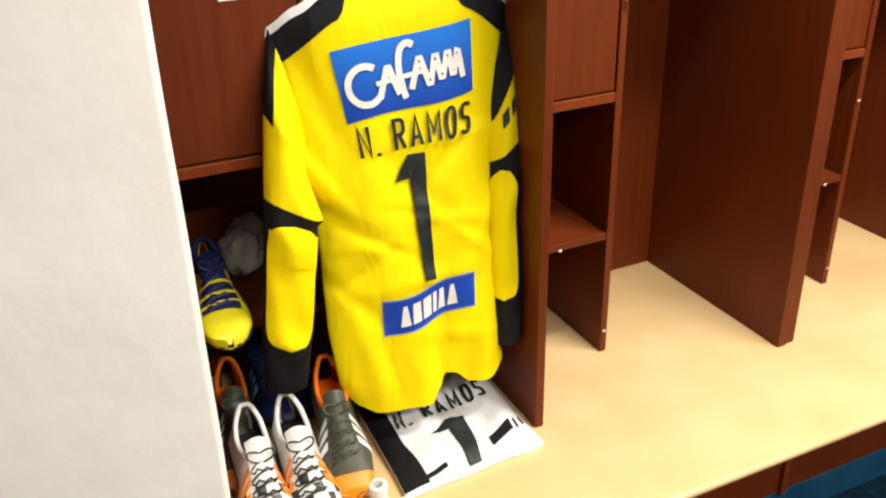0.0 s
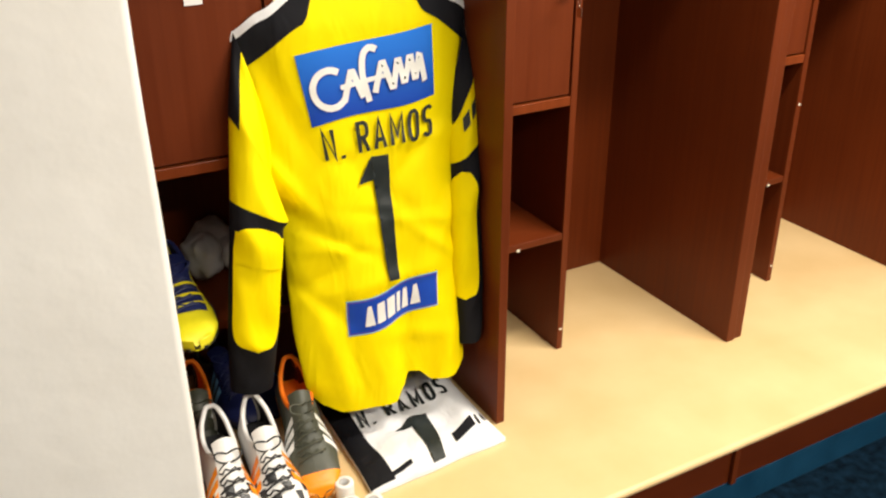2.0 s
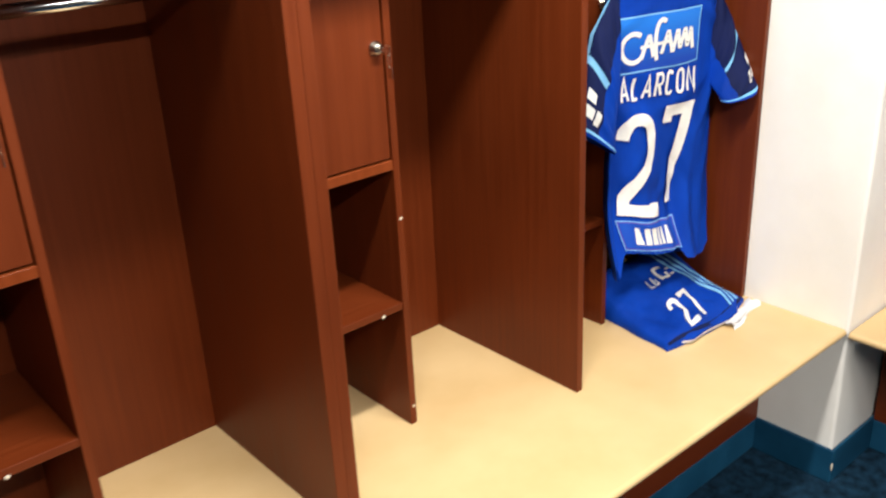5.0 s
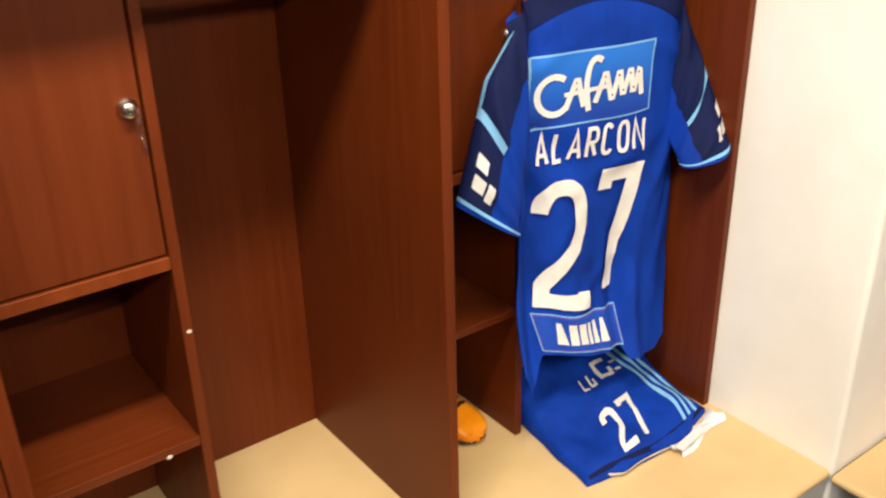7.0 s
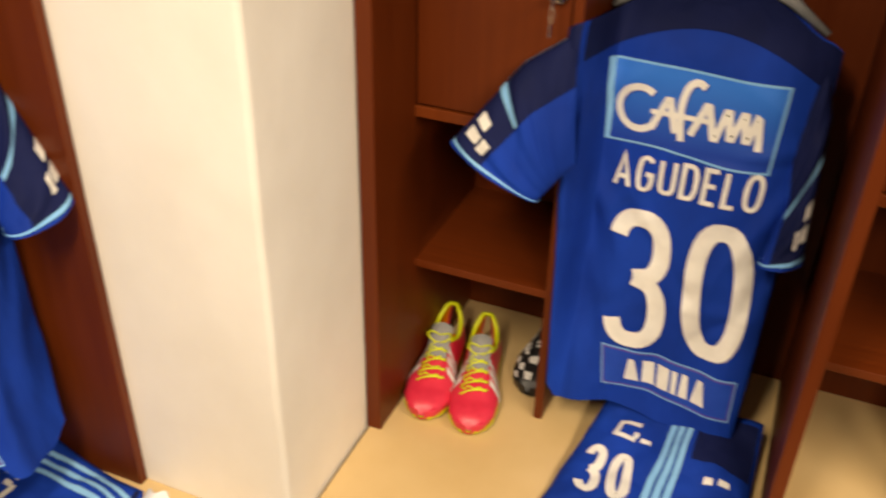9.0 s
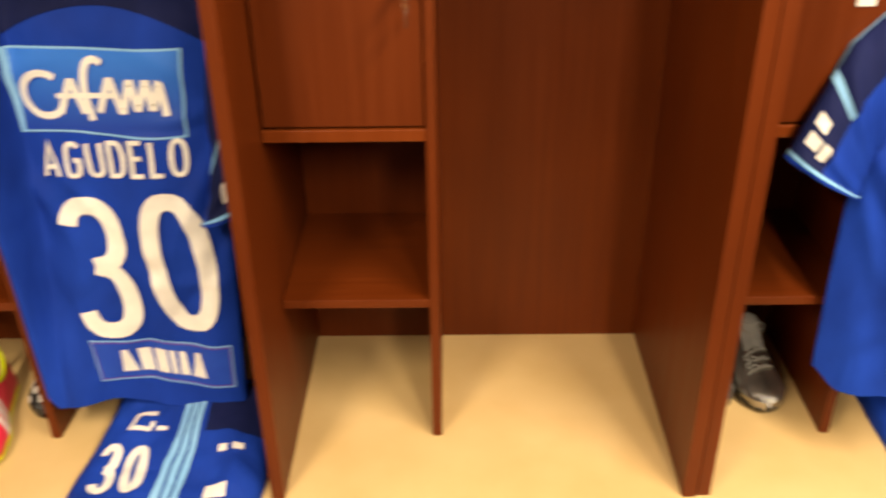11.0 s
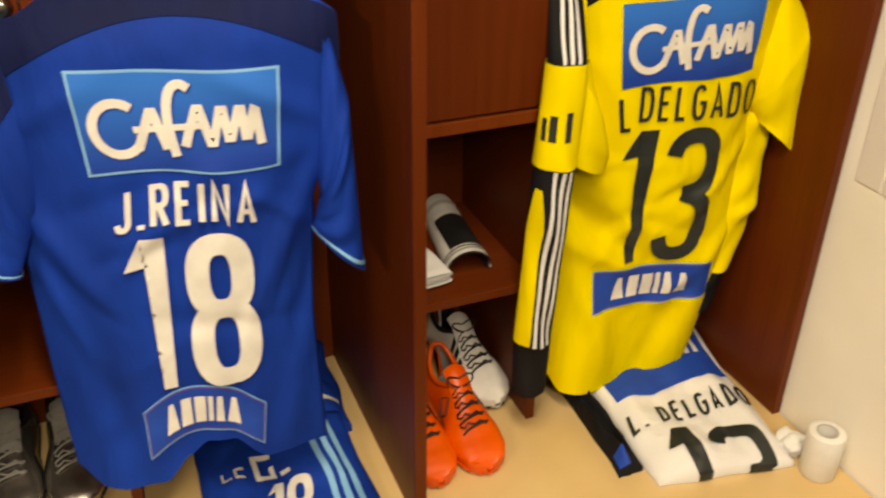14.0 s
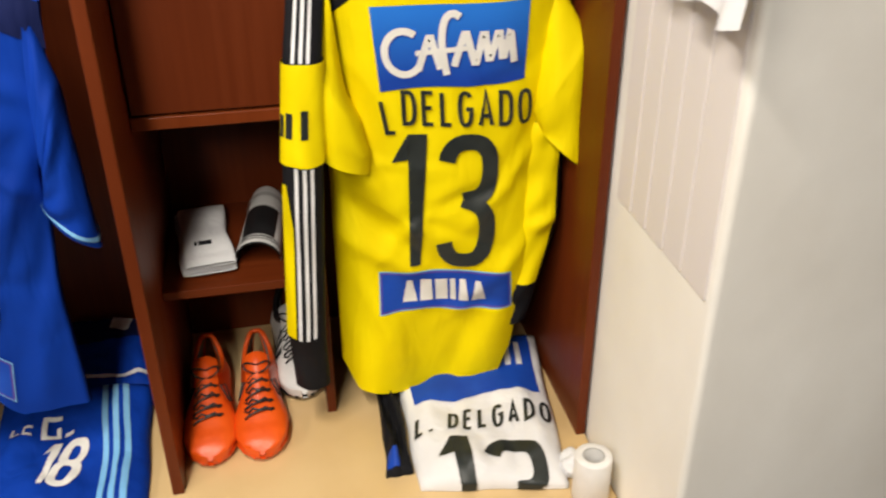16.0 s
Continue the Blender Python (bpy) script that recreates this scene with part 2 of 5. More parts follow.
def column(name, x0, x1, y0, y1, label, skirt):
    """A plastered pier with softly rounded corners and its painted skirting."""
    bm = bmesh.new()
    r, n = 0.012, 4
    outline = []
    for cx, cy, a0 in ((x1 - r, y1 - r, 0), (x0 + r, y1 - r, 90), (x0 + r, y0 + r, 180), (x1 - r, y0 + r, 270)):
        outline += [(cx + r * math.cos(radians(a0 + 90 * k / n)), cy + r * math.sin(radians(a0 + 90 * k / n))) for k in range(n + 1)]
    levels = [2.7 * k / 60 for k in range(61)]
    rings = [[bm.verts.new((x + 0.0022 * noise.noise((x * 3, y * 3, z * 4)), y + 0.0022 * noise.noise((x * 3 + 9, y * 3, z * 4)), z)) for x, y in outline] for z in levels]
    for a, b in zip(rings, rings[1:]):
        for k in range(len(outline)):
            bm.faces.new((a[k], a[(k + 1) % len(outline)], b[(k + 1) % len(outline)], b[k]))
    tagged(part(name, bm, PLASTER, smooth=True), label, "column", kind="structure")
    for s in skirt:
        tagged(part("baseboard", box(*s, 0.0, 0.115, 0.004), TEAL), "glossy teal painted skirting with scuffs", "baseboard", kind="structure")


column("column_1", 3.07, 3.912, 1.325, 2.205, "white plastered corner column between the two bench runs", [(3.058, 3.068, 1.313, 1.585), (3.07, 3.36, 1.313, 1.323)])
column("column_2", -1.2, 0.145, 1.325, 2.205, "white plastered column beside the first locker", [(-1.2, 0.157, 1.313, 1.323)])
column("column_3", 3.0, 3.912, -3.6, -1.82, "white painted end column beside the last locker", [(2.988, 2.998, -3.6, -1.81)])

# ---- benches ----
def bench(name, m, length, depth, overhang, seams, label):
    """Laminate slab with a bullnose front on a recessed brown apron and a teal plinth; x runs along it and y goes into the wall."""
    t = thing(name, m, label, "bench", kind="structure")
    bm = bmesh.new()
    r = 0.011
    prof = [(depth, -2 * r), (depth, 0.0)] + [(r - r * math.sin(a), -r + r * math.cos(a)) for a in [math.pi * k / 10 for k in range(11)]]
    ends = [[bm.verts.new((x, y, z)) for y, z in prof] for x in (0, length)]
    for k in range(len(prof)):
        bm.faces.new((ends[0][k], ends[0][(k + 1) % len(prof)], ends[1][(k + 1) % len(prof)], ends[1][k]))
    bm.faces.new(ends[0])
    bm.faces.new(ends[1][::-1])
    part("benchtop", bm, CREAM, t, "cream laminate top with a rounded front edge")
    marks = [0.003] + seams + [length - 0.003]
    for a, b in zip(marks, marks[1:]):
        part("apron_panel", box(a + 0.001, b - 0.001, overhang, overhang + 0.018, -BENCH + 0.109, -0.023), MAHOGANY_FLAT, t, "dark red-brown panel under the top")
    for s in seams:
        part("support", box(s - 0.009, s + 0.009, overhang - 0.012, overhang - 0.002, -BENCH + 0.109, -0.023, 0.001), EDGE, t, "upright brown support strip")
    part("plinth", box(0.003, length - 0.003, overhang + 0.001, overhang + 0.03, -BENCH + 0.001, -BENCH + 0.108, 0.004), TEAL, t, "teal painted plinth")
    return t


bench("bench_1", pose(0.147, 1.329, BENCH), 3.07 - 0.149, BACK_A - 1.329, 0.238, [0.70, 1.42, 2.17], "long cream laminate bench with brown apron under the lockers")
bench("bench_2", pose(3.055, 1.317, BENCH, 0, 0, -90), 3.13, BACK_B - 3.055, 0.255, [0.77, 1.545, 2.32], "cream laminate bench along the second locker run")


# ---- lockers ----
def lock(parent, x, z, key=True):
    body = part("lock", rod([(x, -0.001, z), (x, -0.004, z), (x, -0.006, z), (x, -0.016, z), (x, -0.018, z)], [0.015, 0.0155, 0.0115, 0.0115, 0.008], sides=16), STEEL, parent, "round nickel cam lock", True)
    if key:
        bm = box(x - 0.0012, x + 0.0012, -0.034, -0.017, z - 0.004, z + 0.004, 0.0005)
        box(x - 0.0012, x + 0.0012, -0.052, -0.033, z - 0.011, z + 0.011, 0.001, bm=bm)
        part("key", bm, STEEL, body, "small nickel key left in the lock")
        loop = [(x + 0.014 * math.sin(a) * 0.25, -0.046, z - 0.016 + 0.014 * math.cos(a) - 0.004) for a in [2 * math.pi * k / 16 for k in range(17)]]
        bm = rod(loop, 0.0011, sides=6, caps=False)
        box(x - 0.0012, x + 0.0012, -0.056, -0.040, z - 0.056, z - 0.034, 0.001, bm=bm)
        part("key_ring", bm, STEEL, body, "thin wire ring with a second key")


def locker(m, w, depth, back_set, col, lp, rp, key=True, label="", chips=()):
    """One open locker: side boards, a cubby column with a door, a shelf, and a hanging space with its rail. lp and rp: its own side boards; 0 where the neighbour's serves."""
    t = thing("locker", m, label, "locker", "lockers along the walls")
    p, top = 0.018, 1.30
    dz, sz = 1.183 - BENCH, 0.824 - BENCH
    in0, in1 = max(lp, 0.0004), w - max(rp, 0.0004)
    if lp:
        part("side_panel", box(0.0012, lp, 0.004, depth, 0.0008, top), MAHOGANY, t, "tall side board")
    if rp:
        part("side_panel", box(w - rp, w - 0.0012, 0, depth, 0.0008, top), MAHOGANY, t, "tall side board")
    part("back_panel", box(in0, in1, depth - 0.012, depth - 0.001, 0.0008, top - 0.02, 0), MAHOGANY, t, "back board")
    part("top_panel", box(in0, in1, 0.004, depth - 0.013, top - p, top), MAHOGANY_FLAT, t)
    part("divider", box(col - p, col, back_set, depth - 0.0125, 0.0008, top - p - 0.001), MAHOGANY, t, "shorter upright between cubby and hanging space")
    part("shelf", box(in0, col - p, back_set + 0.002, depth - 0.0125, sz, sz + p), MAHOGANY_FLAT, t, "cubby shelf with worn front edge")
    part("rail", box(in0, col - p, back_set + 0.001, depth - 0.0125, dz - 0.022, dz - 0.0005), EDGE, t, "fixed board under the door")
    door = part("door", box(in0 + 0.003, col - p - 0.003, back_set + 0.004, back_set + 0.02, dz + 0.004, top - p - 0.004, 0.002), MAHOGANY, t, "small flat door, closed")
    lock(door, col - 0.042, 1.425 - BENCH, key)
    for c in door.children:
        c.matrix_local = Matrix.Translation((0, back_set + 0.004, 0))
    hang = part("hanging_rail", rod([(col + 0.001, depth * 0.55, 1.575 - BENCH), (in1 - 0.001, depth * 0.55, 1.575 - BENCH)], 0.0125, sides=14), CHROME, t, "chrome hanging tube", True)
    for x0 in (col + 0.0005, in1 - 0.0075):
        part("rail_socket", rod([(x0, depth * 0.55, 1.575 - BENCH), (x0 + 0.007, depth * 0.55, 1.575 - BENCH)], 0.019, sides=16), CHROME, hang, "chrome socket")
    for x, z in chips:
        bm = bmesh.new()
        bmesh.ops.create_icosphere(bm, subdivisions=1, radius=0.0045, matrix=Matrix.Translation((x, back_set + 0.0005, z)) @ Matrix.Diagonal((1.3, 0.3, 1.0, 1)))
        part("edge_chip", bm, CHIP, t, "pale chip in the edge band")
    return t


UNITS_A = [(0.147, 0.881, 0.338, 0.040, 0.022), (0.881, 1.592, 0.296, 0.0, 0.028), (1.592, 2.319, 0.335, 0.028, 0.022), (2.319, 3.068, 0.321, 0.0, 0.020)]
LABELS_A = ("red-brown locker beside the white column, holding a goalkeeper kit", "empty red-brown melamine locker with a key in its door", "empty red-brown melamine locker with a key in its door", "red-brown locker beside the corner column, holding a blue kit")
CHIPS_A = ((), ((0.15, 0.3155), (0.288, 0.06)), ((0.328, 0.536), (0.26, 0.316), (0.328, 0.05)), ())
for (x0, x1, col, lp, rp), label, chips in zip(UNITS_A, LABELS_A, CHIPS_A):
    locker(pose(x0, FRONT_A, BENCH), x1 - x0, BACK_A - FRONT_A, 0.19, col, lp, rp, x0 > 0.5, label, chips)
UNITS_B = [(1.323, 0.503, 0.333, 0.032, 0.025), (0.503, -0.267, 0.293, 0.0, 0.026), (-0.267, -1.034, 0.307, 0.026, 0.022), (-1.034, -1.815, 0.30, 0.0, 0.020)]
LABELS_B = ("red-brown locker at the corner column, holding a blue kit", "empty red-brown melamine locker with an open cubby", "red-brown locker holding a blue kit and silver boots", "red-brown end locker holding a yellow kit")
CHIPS_B = ((), (), (), ())
for (y0, y1, col, lp, rp), label, chips in zip(UNITS_B, LABELS_B, CHIPS_B):
    locker(pose(FRONT_B, y0, BENCH, 0, 0, -90), y0 - y1, BACK_B - FRONT_B, 0.173, col, lp, rp, y0 > 0.2, label, chips)


def notice(m, w, h):
    t = tagged(part("paper_label", box(-w / 2, w / 2, -0.0006, 0, -h / 2, h / 2, 0), PAPER), "small white paper label taped to a locker door", "label")
    t.matrix_world = m
    part("red_mark", box(-w * 0.16, w * 0.16, -0.0012, -0.0007, -h * 0.1, h * 0.2, 0), PINK_BOOT, t, "small red mark")


notice(pose(0.342, FRONT_A + 0.1925, 1.487), 0.032, 0.04)
notice(pose(FRONT_B + 0.1755, -0.459, 1.398, 0, 0, -90), 0.03, 0.036)

# ceiling lights that give the room its light
for place, lx, ly, watts in LAMPS:
    t = thing("ceiling_light", pose(place[0], place[1], 2.7), "white surface-mounted fluorescent ceiling light", "ceiling light", "ceiling lights")
    part("frame", box(-lx / 2 - 0.04, lx / 2 + 0.04, -ly / 2 - 0.04, ly / 2 + 0.04, -0.06, -0.001, 0.004), PAPER, t)


# ---- jerseys ----
def refined(bm, size):
    for _ in range(7):
        long_edges = [e for e in bm.edges if e.calc_length() > size]
        if not long_edges:
            break
        bmesh.ops.subdivide_edges(bm, edges=long_edges, cuts=1)
        bmesh.ops.triangulate(bm, faces=bm.faces)
    return bm


def arc(cx, cz, rx, rz, a0, a1, n=12):
    return [(cx + rx * math.cos(radians(a0 + (a1 - a0) * k / n)), cz + rz * math.sin(radians(a0 + (a1 - a0) * k / n))) for k in range(n + 1)]


def number_one(x0, x1, z0, z1):
    """A plain figure one with a short flag and a tapering stem."""
    bm = bmesh.new()
    w, h = x1 - x0, z1 - z0
    pts = [(0.0, 0.80), (0.45, 1.0), (1.0, 1.0), (0.97, 0.0), (0.62, 0.0), (0.56, 0.82)]
    bm.faces.new([bm.verts.new((x0 + w * x, 0, z0 + h * z)) for x, z in pts])
    bmesh.ops.triangulate(bm, faces=bm.faces)
    return refined(bm, 0.009)


def stroke(points, width, bm, lift=0.0):
    """A flat stroke with mitred corners along x, z points; lift keeps crossing strokes apart."""
    pts = [Vector((x, z)) for x, z in points]
    closed = (pts[0] - pts[-1]).length < 1e-6
    if closed:
        pts = pts[:-1]
    n = len(pts)
    rail = []
    for i, p in enumerate(pts):
        a = pts[(i - 1) % n] if closed or i else None
        b = pts[(i + 1) % n] if closed or i < n - 1 else None
        d0 = (p - a).normalized() if a is not None else (b - p).normalized()
        d1 = (b - p).normalized() if b is not None else d0
        side = Vector((-(d0.y + d1.y), d0.x + d1.x))
        side = side.normalized() if side.length > 1e-4 else Vector((-d0.y, d0.x))
        k = width / 2 / max(0.45, side.dot(Vector((-d0.y, d0.x))))
        rail.append((bm.verts.new((p.x + side.x * k, -lift, p.y + side.y * k)), bm.verts.new((p.x - side.x * k, -lift, p.y - side.y * k))))
    for (a, b), (c, d) in zip(rail, rail[1:] + (rail[:1] if closed else [])):
        bm.faces.new((a, b, d, c))
    return bm


def bend(cx, cz, rx, rz, a0, a1, n=14, square=0.78):
    """An arc that is squarer than an ellipse, as sports lettering has it."""
    out = []
    for k in range(n + 1):
        a = radians(a0 + (a1 - a0) * k / n)
        c, q = math.cos(a), math.sin(a)
        out.append((cx + rx * math.copysign(abs(c) ** square, c), cz + rz * math.copysign(abs(q) ** square, q)))
    return out


def soft(points, rounds=2):
    """Corner cutting that rounds a line of points."""
    for _ in range(rounds):
        out = [points[0]]
        for (ax, az), (bx, bz) in zip(points, points[1:]):
            out += [(ax * 0.75 + bx * 0.25, az * 0.75 + bz * 0.25), (ax * 0.25 + bx * 0.75, az * 0.25 + bz * 0.75)]
        points = out + [points[-1]]
    return points


def glyph(ch):
    """Width in parts of the height and the strokes of one character, in a unit box."""
    ring = bend(0.5, 0.5, 0.5, 0.5, 0, 360, 32)
    table = {
        "A": (0.44, [[(0.0, 0.0), (0.5, 1.0), (1.0, 0.0)], [(0.2, 0.30), (0.8, 0.30)]]),
        "C": (0.40, [bend(0.5, 0.5, 0.5, 0.5, 42, 318, 26)]),
        "D": (0.40, [[(0, 0), (0, 1), (0.45, 1)] + bend(0.45, 0.5, 0.55, 0.5, 88, -88, 16) + [(0.45, 0), (0, 0)]]),
        "E": (0.34, [[(1, 1), (0, 1), (0, 0), (1, 0)], [(0, 0.52), (0.88, 0.52)]]),
        "G": (0.42, [bend(0.5, 0.5, 0.5, 0.5, 42, 350, 28) + [(1, 0.5), (0.55, 0.5)]]),
        "I": (0.02, [[(0.5, 0), (0.5, 1)]]),
        "J": (0.34, [[(1, 1), (1, 0.3)] + bend(0.5, 0.25, 0.5, 0.25, 0, -170, 12)]),
        "L": (0.32, [[(0, 1), (0, 0), (1, 0)]]),
        "M": (0.52, [[(0, 0), (0, 1), (0.5, 0.3), (1, 1), (1, 0)]]),
        "N": (0.40, [[(0, 0), (0, 1), (1, 0), (1, 1)]]),
        "O": (0.42, [ring]),
        "R": (0.40, [[(0, 0), (0, 1), (0.5, 1)] + bend(0.5, 0.75, 0.5, 0.25, 88, -88, 12) + [(0.5, 0.5), (0, 0.5)], [(0.45, 0.5), (1, 0)]]),
        "S": (0.38, [bend(0.5, 0.755, 0.5, 0.245, 25, 265, 16) + bend(0.5, 0.255, 0.5, 0.245, 85, -155, 16)]),
        "U": (0.40, [[(0, 1), (0, 0.3)] + bend(0.5, 0.28, 0.5, 0.28, 180, 360, 14) + [(1, 0.3), (1, 1)]]),
        ".": (0.03, [[(0.5, -0.06), (0.5, 0.06)]]),
        " ": (0.10, []),
        "0": (0.42, [ring]),
        "2": (0.46, [bend(0.5, 0.73, 0.48, 0.27, 172, -8, 18) + [(0.94, 0.60), (0.80, 0.47), (0.30, 0.26), (0.08, 0.13), (0.04, 0.0), (1.0, 0.0), (1.0, 0.08)]]),
        "3": (0.42, [bend(0.5, 0.77, 0.5, 0.23, 165, -70, 18) + [(0.42, 0.53)], [(0.42, 0.53)] + bend(0.5, 0.255, 0.5, 0.255, 75, -165, 18)]),
        "7": (0.46, [[(0.0, 0.88), (0.02, 1.0), (1.0, 1.0), (0.45, 0.0)]]),
        "8": (0.42, [bend(0.5, 0.765, 0.46, 0.235, 0, 360, 26), bend(0.5, 0.265, 0.5, 0.265, 0, 360, 28)]),
    }
    return table[ch]


def lettering(text, width, height, thick, gap):
    """Drawn characters that fill a box of width by height, from its lower left."""
    widths = [max(glyph(ch)[0] * height, thick * 0.15) for ch in text]
    scale = (width - thick - (len(text) - 1) * (gap + thick)) / sum(widths)
    bm, x, k = bmesh.new(), thick / 2, 0
    for ch, w in zip(text, widths):
        for line in glyph(ch)[1]:
            stroke([(x + p * w * scale, thick / 2 + q * (height - thick)) for p, q in line], thick * (1.15 if ch == "." else 1.0), bm, 0.00025 * (k % 3))
            k += 1
        x += w * scale + gap + thick
    return refined(bm, 0.012)


def on_quad(bm, width, height, quad, bow=0.0):
    """Moves flat lettering from its box onto the four corners tl, tr, br, bl."""
    tl, tr, br, bl = (Vector(q) for q in quad)
    for v in bm.verts:
        p, q = v.co.x / width, v.co.z / height
        low, high = bl.lerp(br, p), tl.lerp(tr, p)
        at = low.lerp(high, q)
        v.co.x, v.co.z = at.x, at.y + bow * (1 - (2 * p - 1) ** 2)
    return bm


def emblem(w, h, thick):
    """A plain white emblem for a patch of w by h: an open ring, peaks, a tall hooked bar with a cross line, and a wave."""
    lines = [arc(0.186, 0.46, 0.125, 0.26, 52, 322, 22), [(0.27, 0.24), (0.35, 0.62), (0.365, 0.62), (0.42, 0.24)], soft([(0.555, 0.85), (0.51, 0.91), (0.455, 0.84), (0.432, 0.6), (0.44, 0.4), (0.46, 0.16)]), [(0.26, 0.45), (0.63, 0.47)], [(0.51, 0.26), (0.58, 0.64), (0.595, 0.64), (0.645, 0.29), (0.66, 0.29), (0.70, 0.62), (0.715, 0.62), (0.74, 0.33), (0.755, 0.33), (0.795, 0.62), (0.81, 0.62), (0.83, 0.34), (0.845, 0.34), (0.875, 0.61), (0.885, 0.60), (0.915, 0.24)]]
    bm = bmesh.new()
    for k, line in enumerate(lines):
        stroke([(x * w, z * h) for x, z in line], thick * (0.72 if k == 3 else 1.0), bm, 0.0002 * k)
    return refined(bm, 0.012)


class Jersey:
    """A jersey hung with its back to the room. x goes to the viewer's right, z up, y into the locker; the origin is the upper middle of the chest patch."""

    def __init__(self, m, label, seed, left, right, top, hem, main, extra=(), group="jerseys on hangers", flare=0.0, wrap=0.0, back=0.0):
        self.flare, self.wrap, self.back = flare, wrap, back
        self.ob = thing("jersey", m, label, "jersey", group)
        self.left, self.right, self.top, self.hem, self.main = left, right, top, hem, main
        rnd = random.Random(seed)
        self.waves = [(rnd.uniform(14, 22), rnd.uniform(0, 6), rnd.uniform(-0.5, 0.5), rnd.uniform(0.5, 1.0)), (rnd.uniform(28, 42), rnd.uniform(0, 6), rnd.uniform(-0.5, 0.5), rnd.uniform(0.2, 0.45)), (rnd.uniform(7, 11), rnd.uniform(0, 6), rnd.uniform(-0.3, 0.3), rnd.uniform(0.4, 0.9))]
        self.creases = [(rnd.uniform(-0.15, 0.15), rnd.uniform(-0.62, -0.12), rnd.uniform(-1.2, 1.2), rnd.uniform(0.018, 0.04), rnd.uniform(-0.007, 0.007)) for _ in range(22)]
        self.extra = list(extra)

    def span(self, z):
        return curve_at(self.left, -z), curve_at(self.right, -z)

    def height(self, x, z):
        a, b = self.span(z)
        q = min(1.0, abs((2 * x - a - b) / (b - a)))
        amp = 0.0020 + 0.019 * max(0.0, min(1.0, (-z - 0.05) / 0.6)) ** 1.4
        y = 0.048 * q ** 3.5 + amp * sum(w * math.sin(k * (x + s * z) + ph) for k, ph, s, w in self.waves) * (1 - 0.6 * q ** 4)
        for cx, cz, ang, size, dep in self.creases + self.extra:
            u, v = (x - cx) * math.cos(ang) + (z - cz) * math.sin(ang), -(x - cx) * math.sin(ang) + (z - cz) * math.cos(ang)
            y += dep * math.exp(-(u / (3.5 * size)) ** 2 - (v / (0.55 * size)) ** 2)
        if self.wrap and x < -0.145:
            k = min(1.0, (-0.145 - x) / 0.05)
            y -= max(0.0, self.wrap + self.back * z) * k * k * (3 - 2 * k)
        if z < -0.5 and self.flare:
            y -= self.flare * ((-z - 0.5) / 0.22) ** 1.4
        if z > 0.02:
            y += 5.5 * (z - 0.02) ** 2
        return y

    def place(self, x, z, off=0.0):
        return Vector((x, self.height(x, z) - off, z))

    def at(self, u, v):
        sl, sr = self.left[0][1], self.right[0][1]
        zt, zb = curve_at(self.top, sl + (sr - sl) * u), curve_at(self.hem, u)
        z = zt + (zb - zt) * v
        a, b = self.span(z)
        return a + (b - a) * u, z

    def body(self, nu=104, nv=120):
        def ring(s, v):
            u, back = (s * 2, False) if s < 0.5 else (2 - s * 2, True)
            x, z = self.at(u, v)
            y = self.height(x, z)
            if back:
                a, b = self.span(z)
                q = abs((2 * x - a - b) / (b - a))
                y += 0.008 + 0.05 * (1 - min(1, q) ** 3)
            return Vector((x, y, z))
        bm, _ = grid(2 * nu, nv, ring, closed_u=True)
        return part("torso", bm, self.main, self.ob, smooth=True)

    def drape(self, name, bm, material, off, label="", parent=None):
        for v in bm.verts:
            v.co = self.place(v.co.x, v.co.z, off - v.co.y)
        return part(name, bm, material, parent or self.ob, label, True)

    def sheet(self, name, f, material, off, nu=24, nv=12, label="", parent=None):
        """f gives x, z for u, v."""
        bm, _ = grid(nu, nv, lambda u, v: self.place(*f(u, v), off))
        return part(name, bm, material, parent or self.ob, label, True)

    def patch(self, quad, frame_mat=None):
        """The chest patch over four corners tl, tr, br, bl, fading darker downwards, with its white emblem."""
        tl, tr, br, bl = (Vector(q) for q in quad)
        w, h = (tr - tl).length, (tl - bl).length

        def f(u, v):
            p = tl.lerp(tr, u).lerp(bl.lerp(br, u), v)
            return p.x, p.y + 0.004 * math.sin(u * 6.0) * (1 if v > 0.5 else 0.4)
        if frame_mat:
            self.sheet("patch_border", lambda u, v: f(-0.016 + 1.032 * u, -0.028 + 1.056 * v), frame_mat, 0.0022, label="thin pale border")
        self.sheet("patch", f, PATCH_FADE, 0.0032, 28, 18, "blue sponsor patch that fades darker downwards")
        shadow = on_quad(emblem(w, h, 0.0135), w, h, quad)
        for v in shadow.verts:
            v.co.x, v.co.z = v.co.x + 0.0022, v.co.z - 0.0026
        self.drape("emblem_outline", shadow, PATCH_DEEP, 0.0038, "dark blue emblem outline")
        self.drape("patch_emblem", on_quad(emblem(w, h, 0.0125), w, h, quad), PRINT_WHITE, 0.0056, "white emblem strokes")

    def words(self, text, quad, material, thick=0.008, gap=0.009, bow=0.0, name="lettering", off=0.0056):
        """Printed characters over four corners tl, tr, br, bl."""
        tl, tr, br, bl = (Vector(q) for q in quad)
        w, h = ((tr - tl).length + (br - bl).length) / 2, ((tl - bl).length + (tr - br).length) / 2
        bm = number_one(0, w, 0, h) if text == "1" else lettering(text, w, h, thick, gap)
        self.drape(name, on_quad(bm, w, h, quad, bow), material, off)

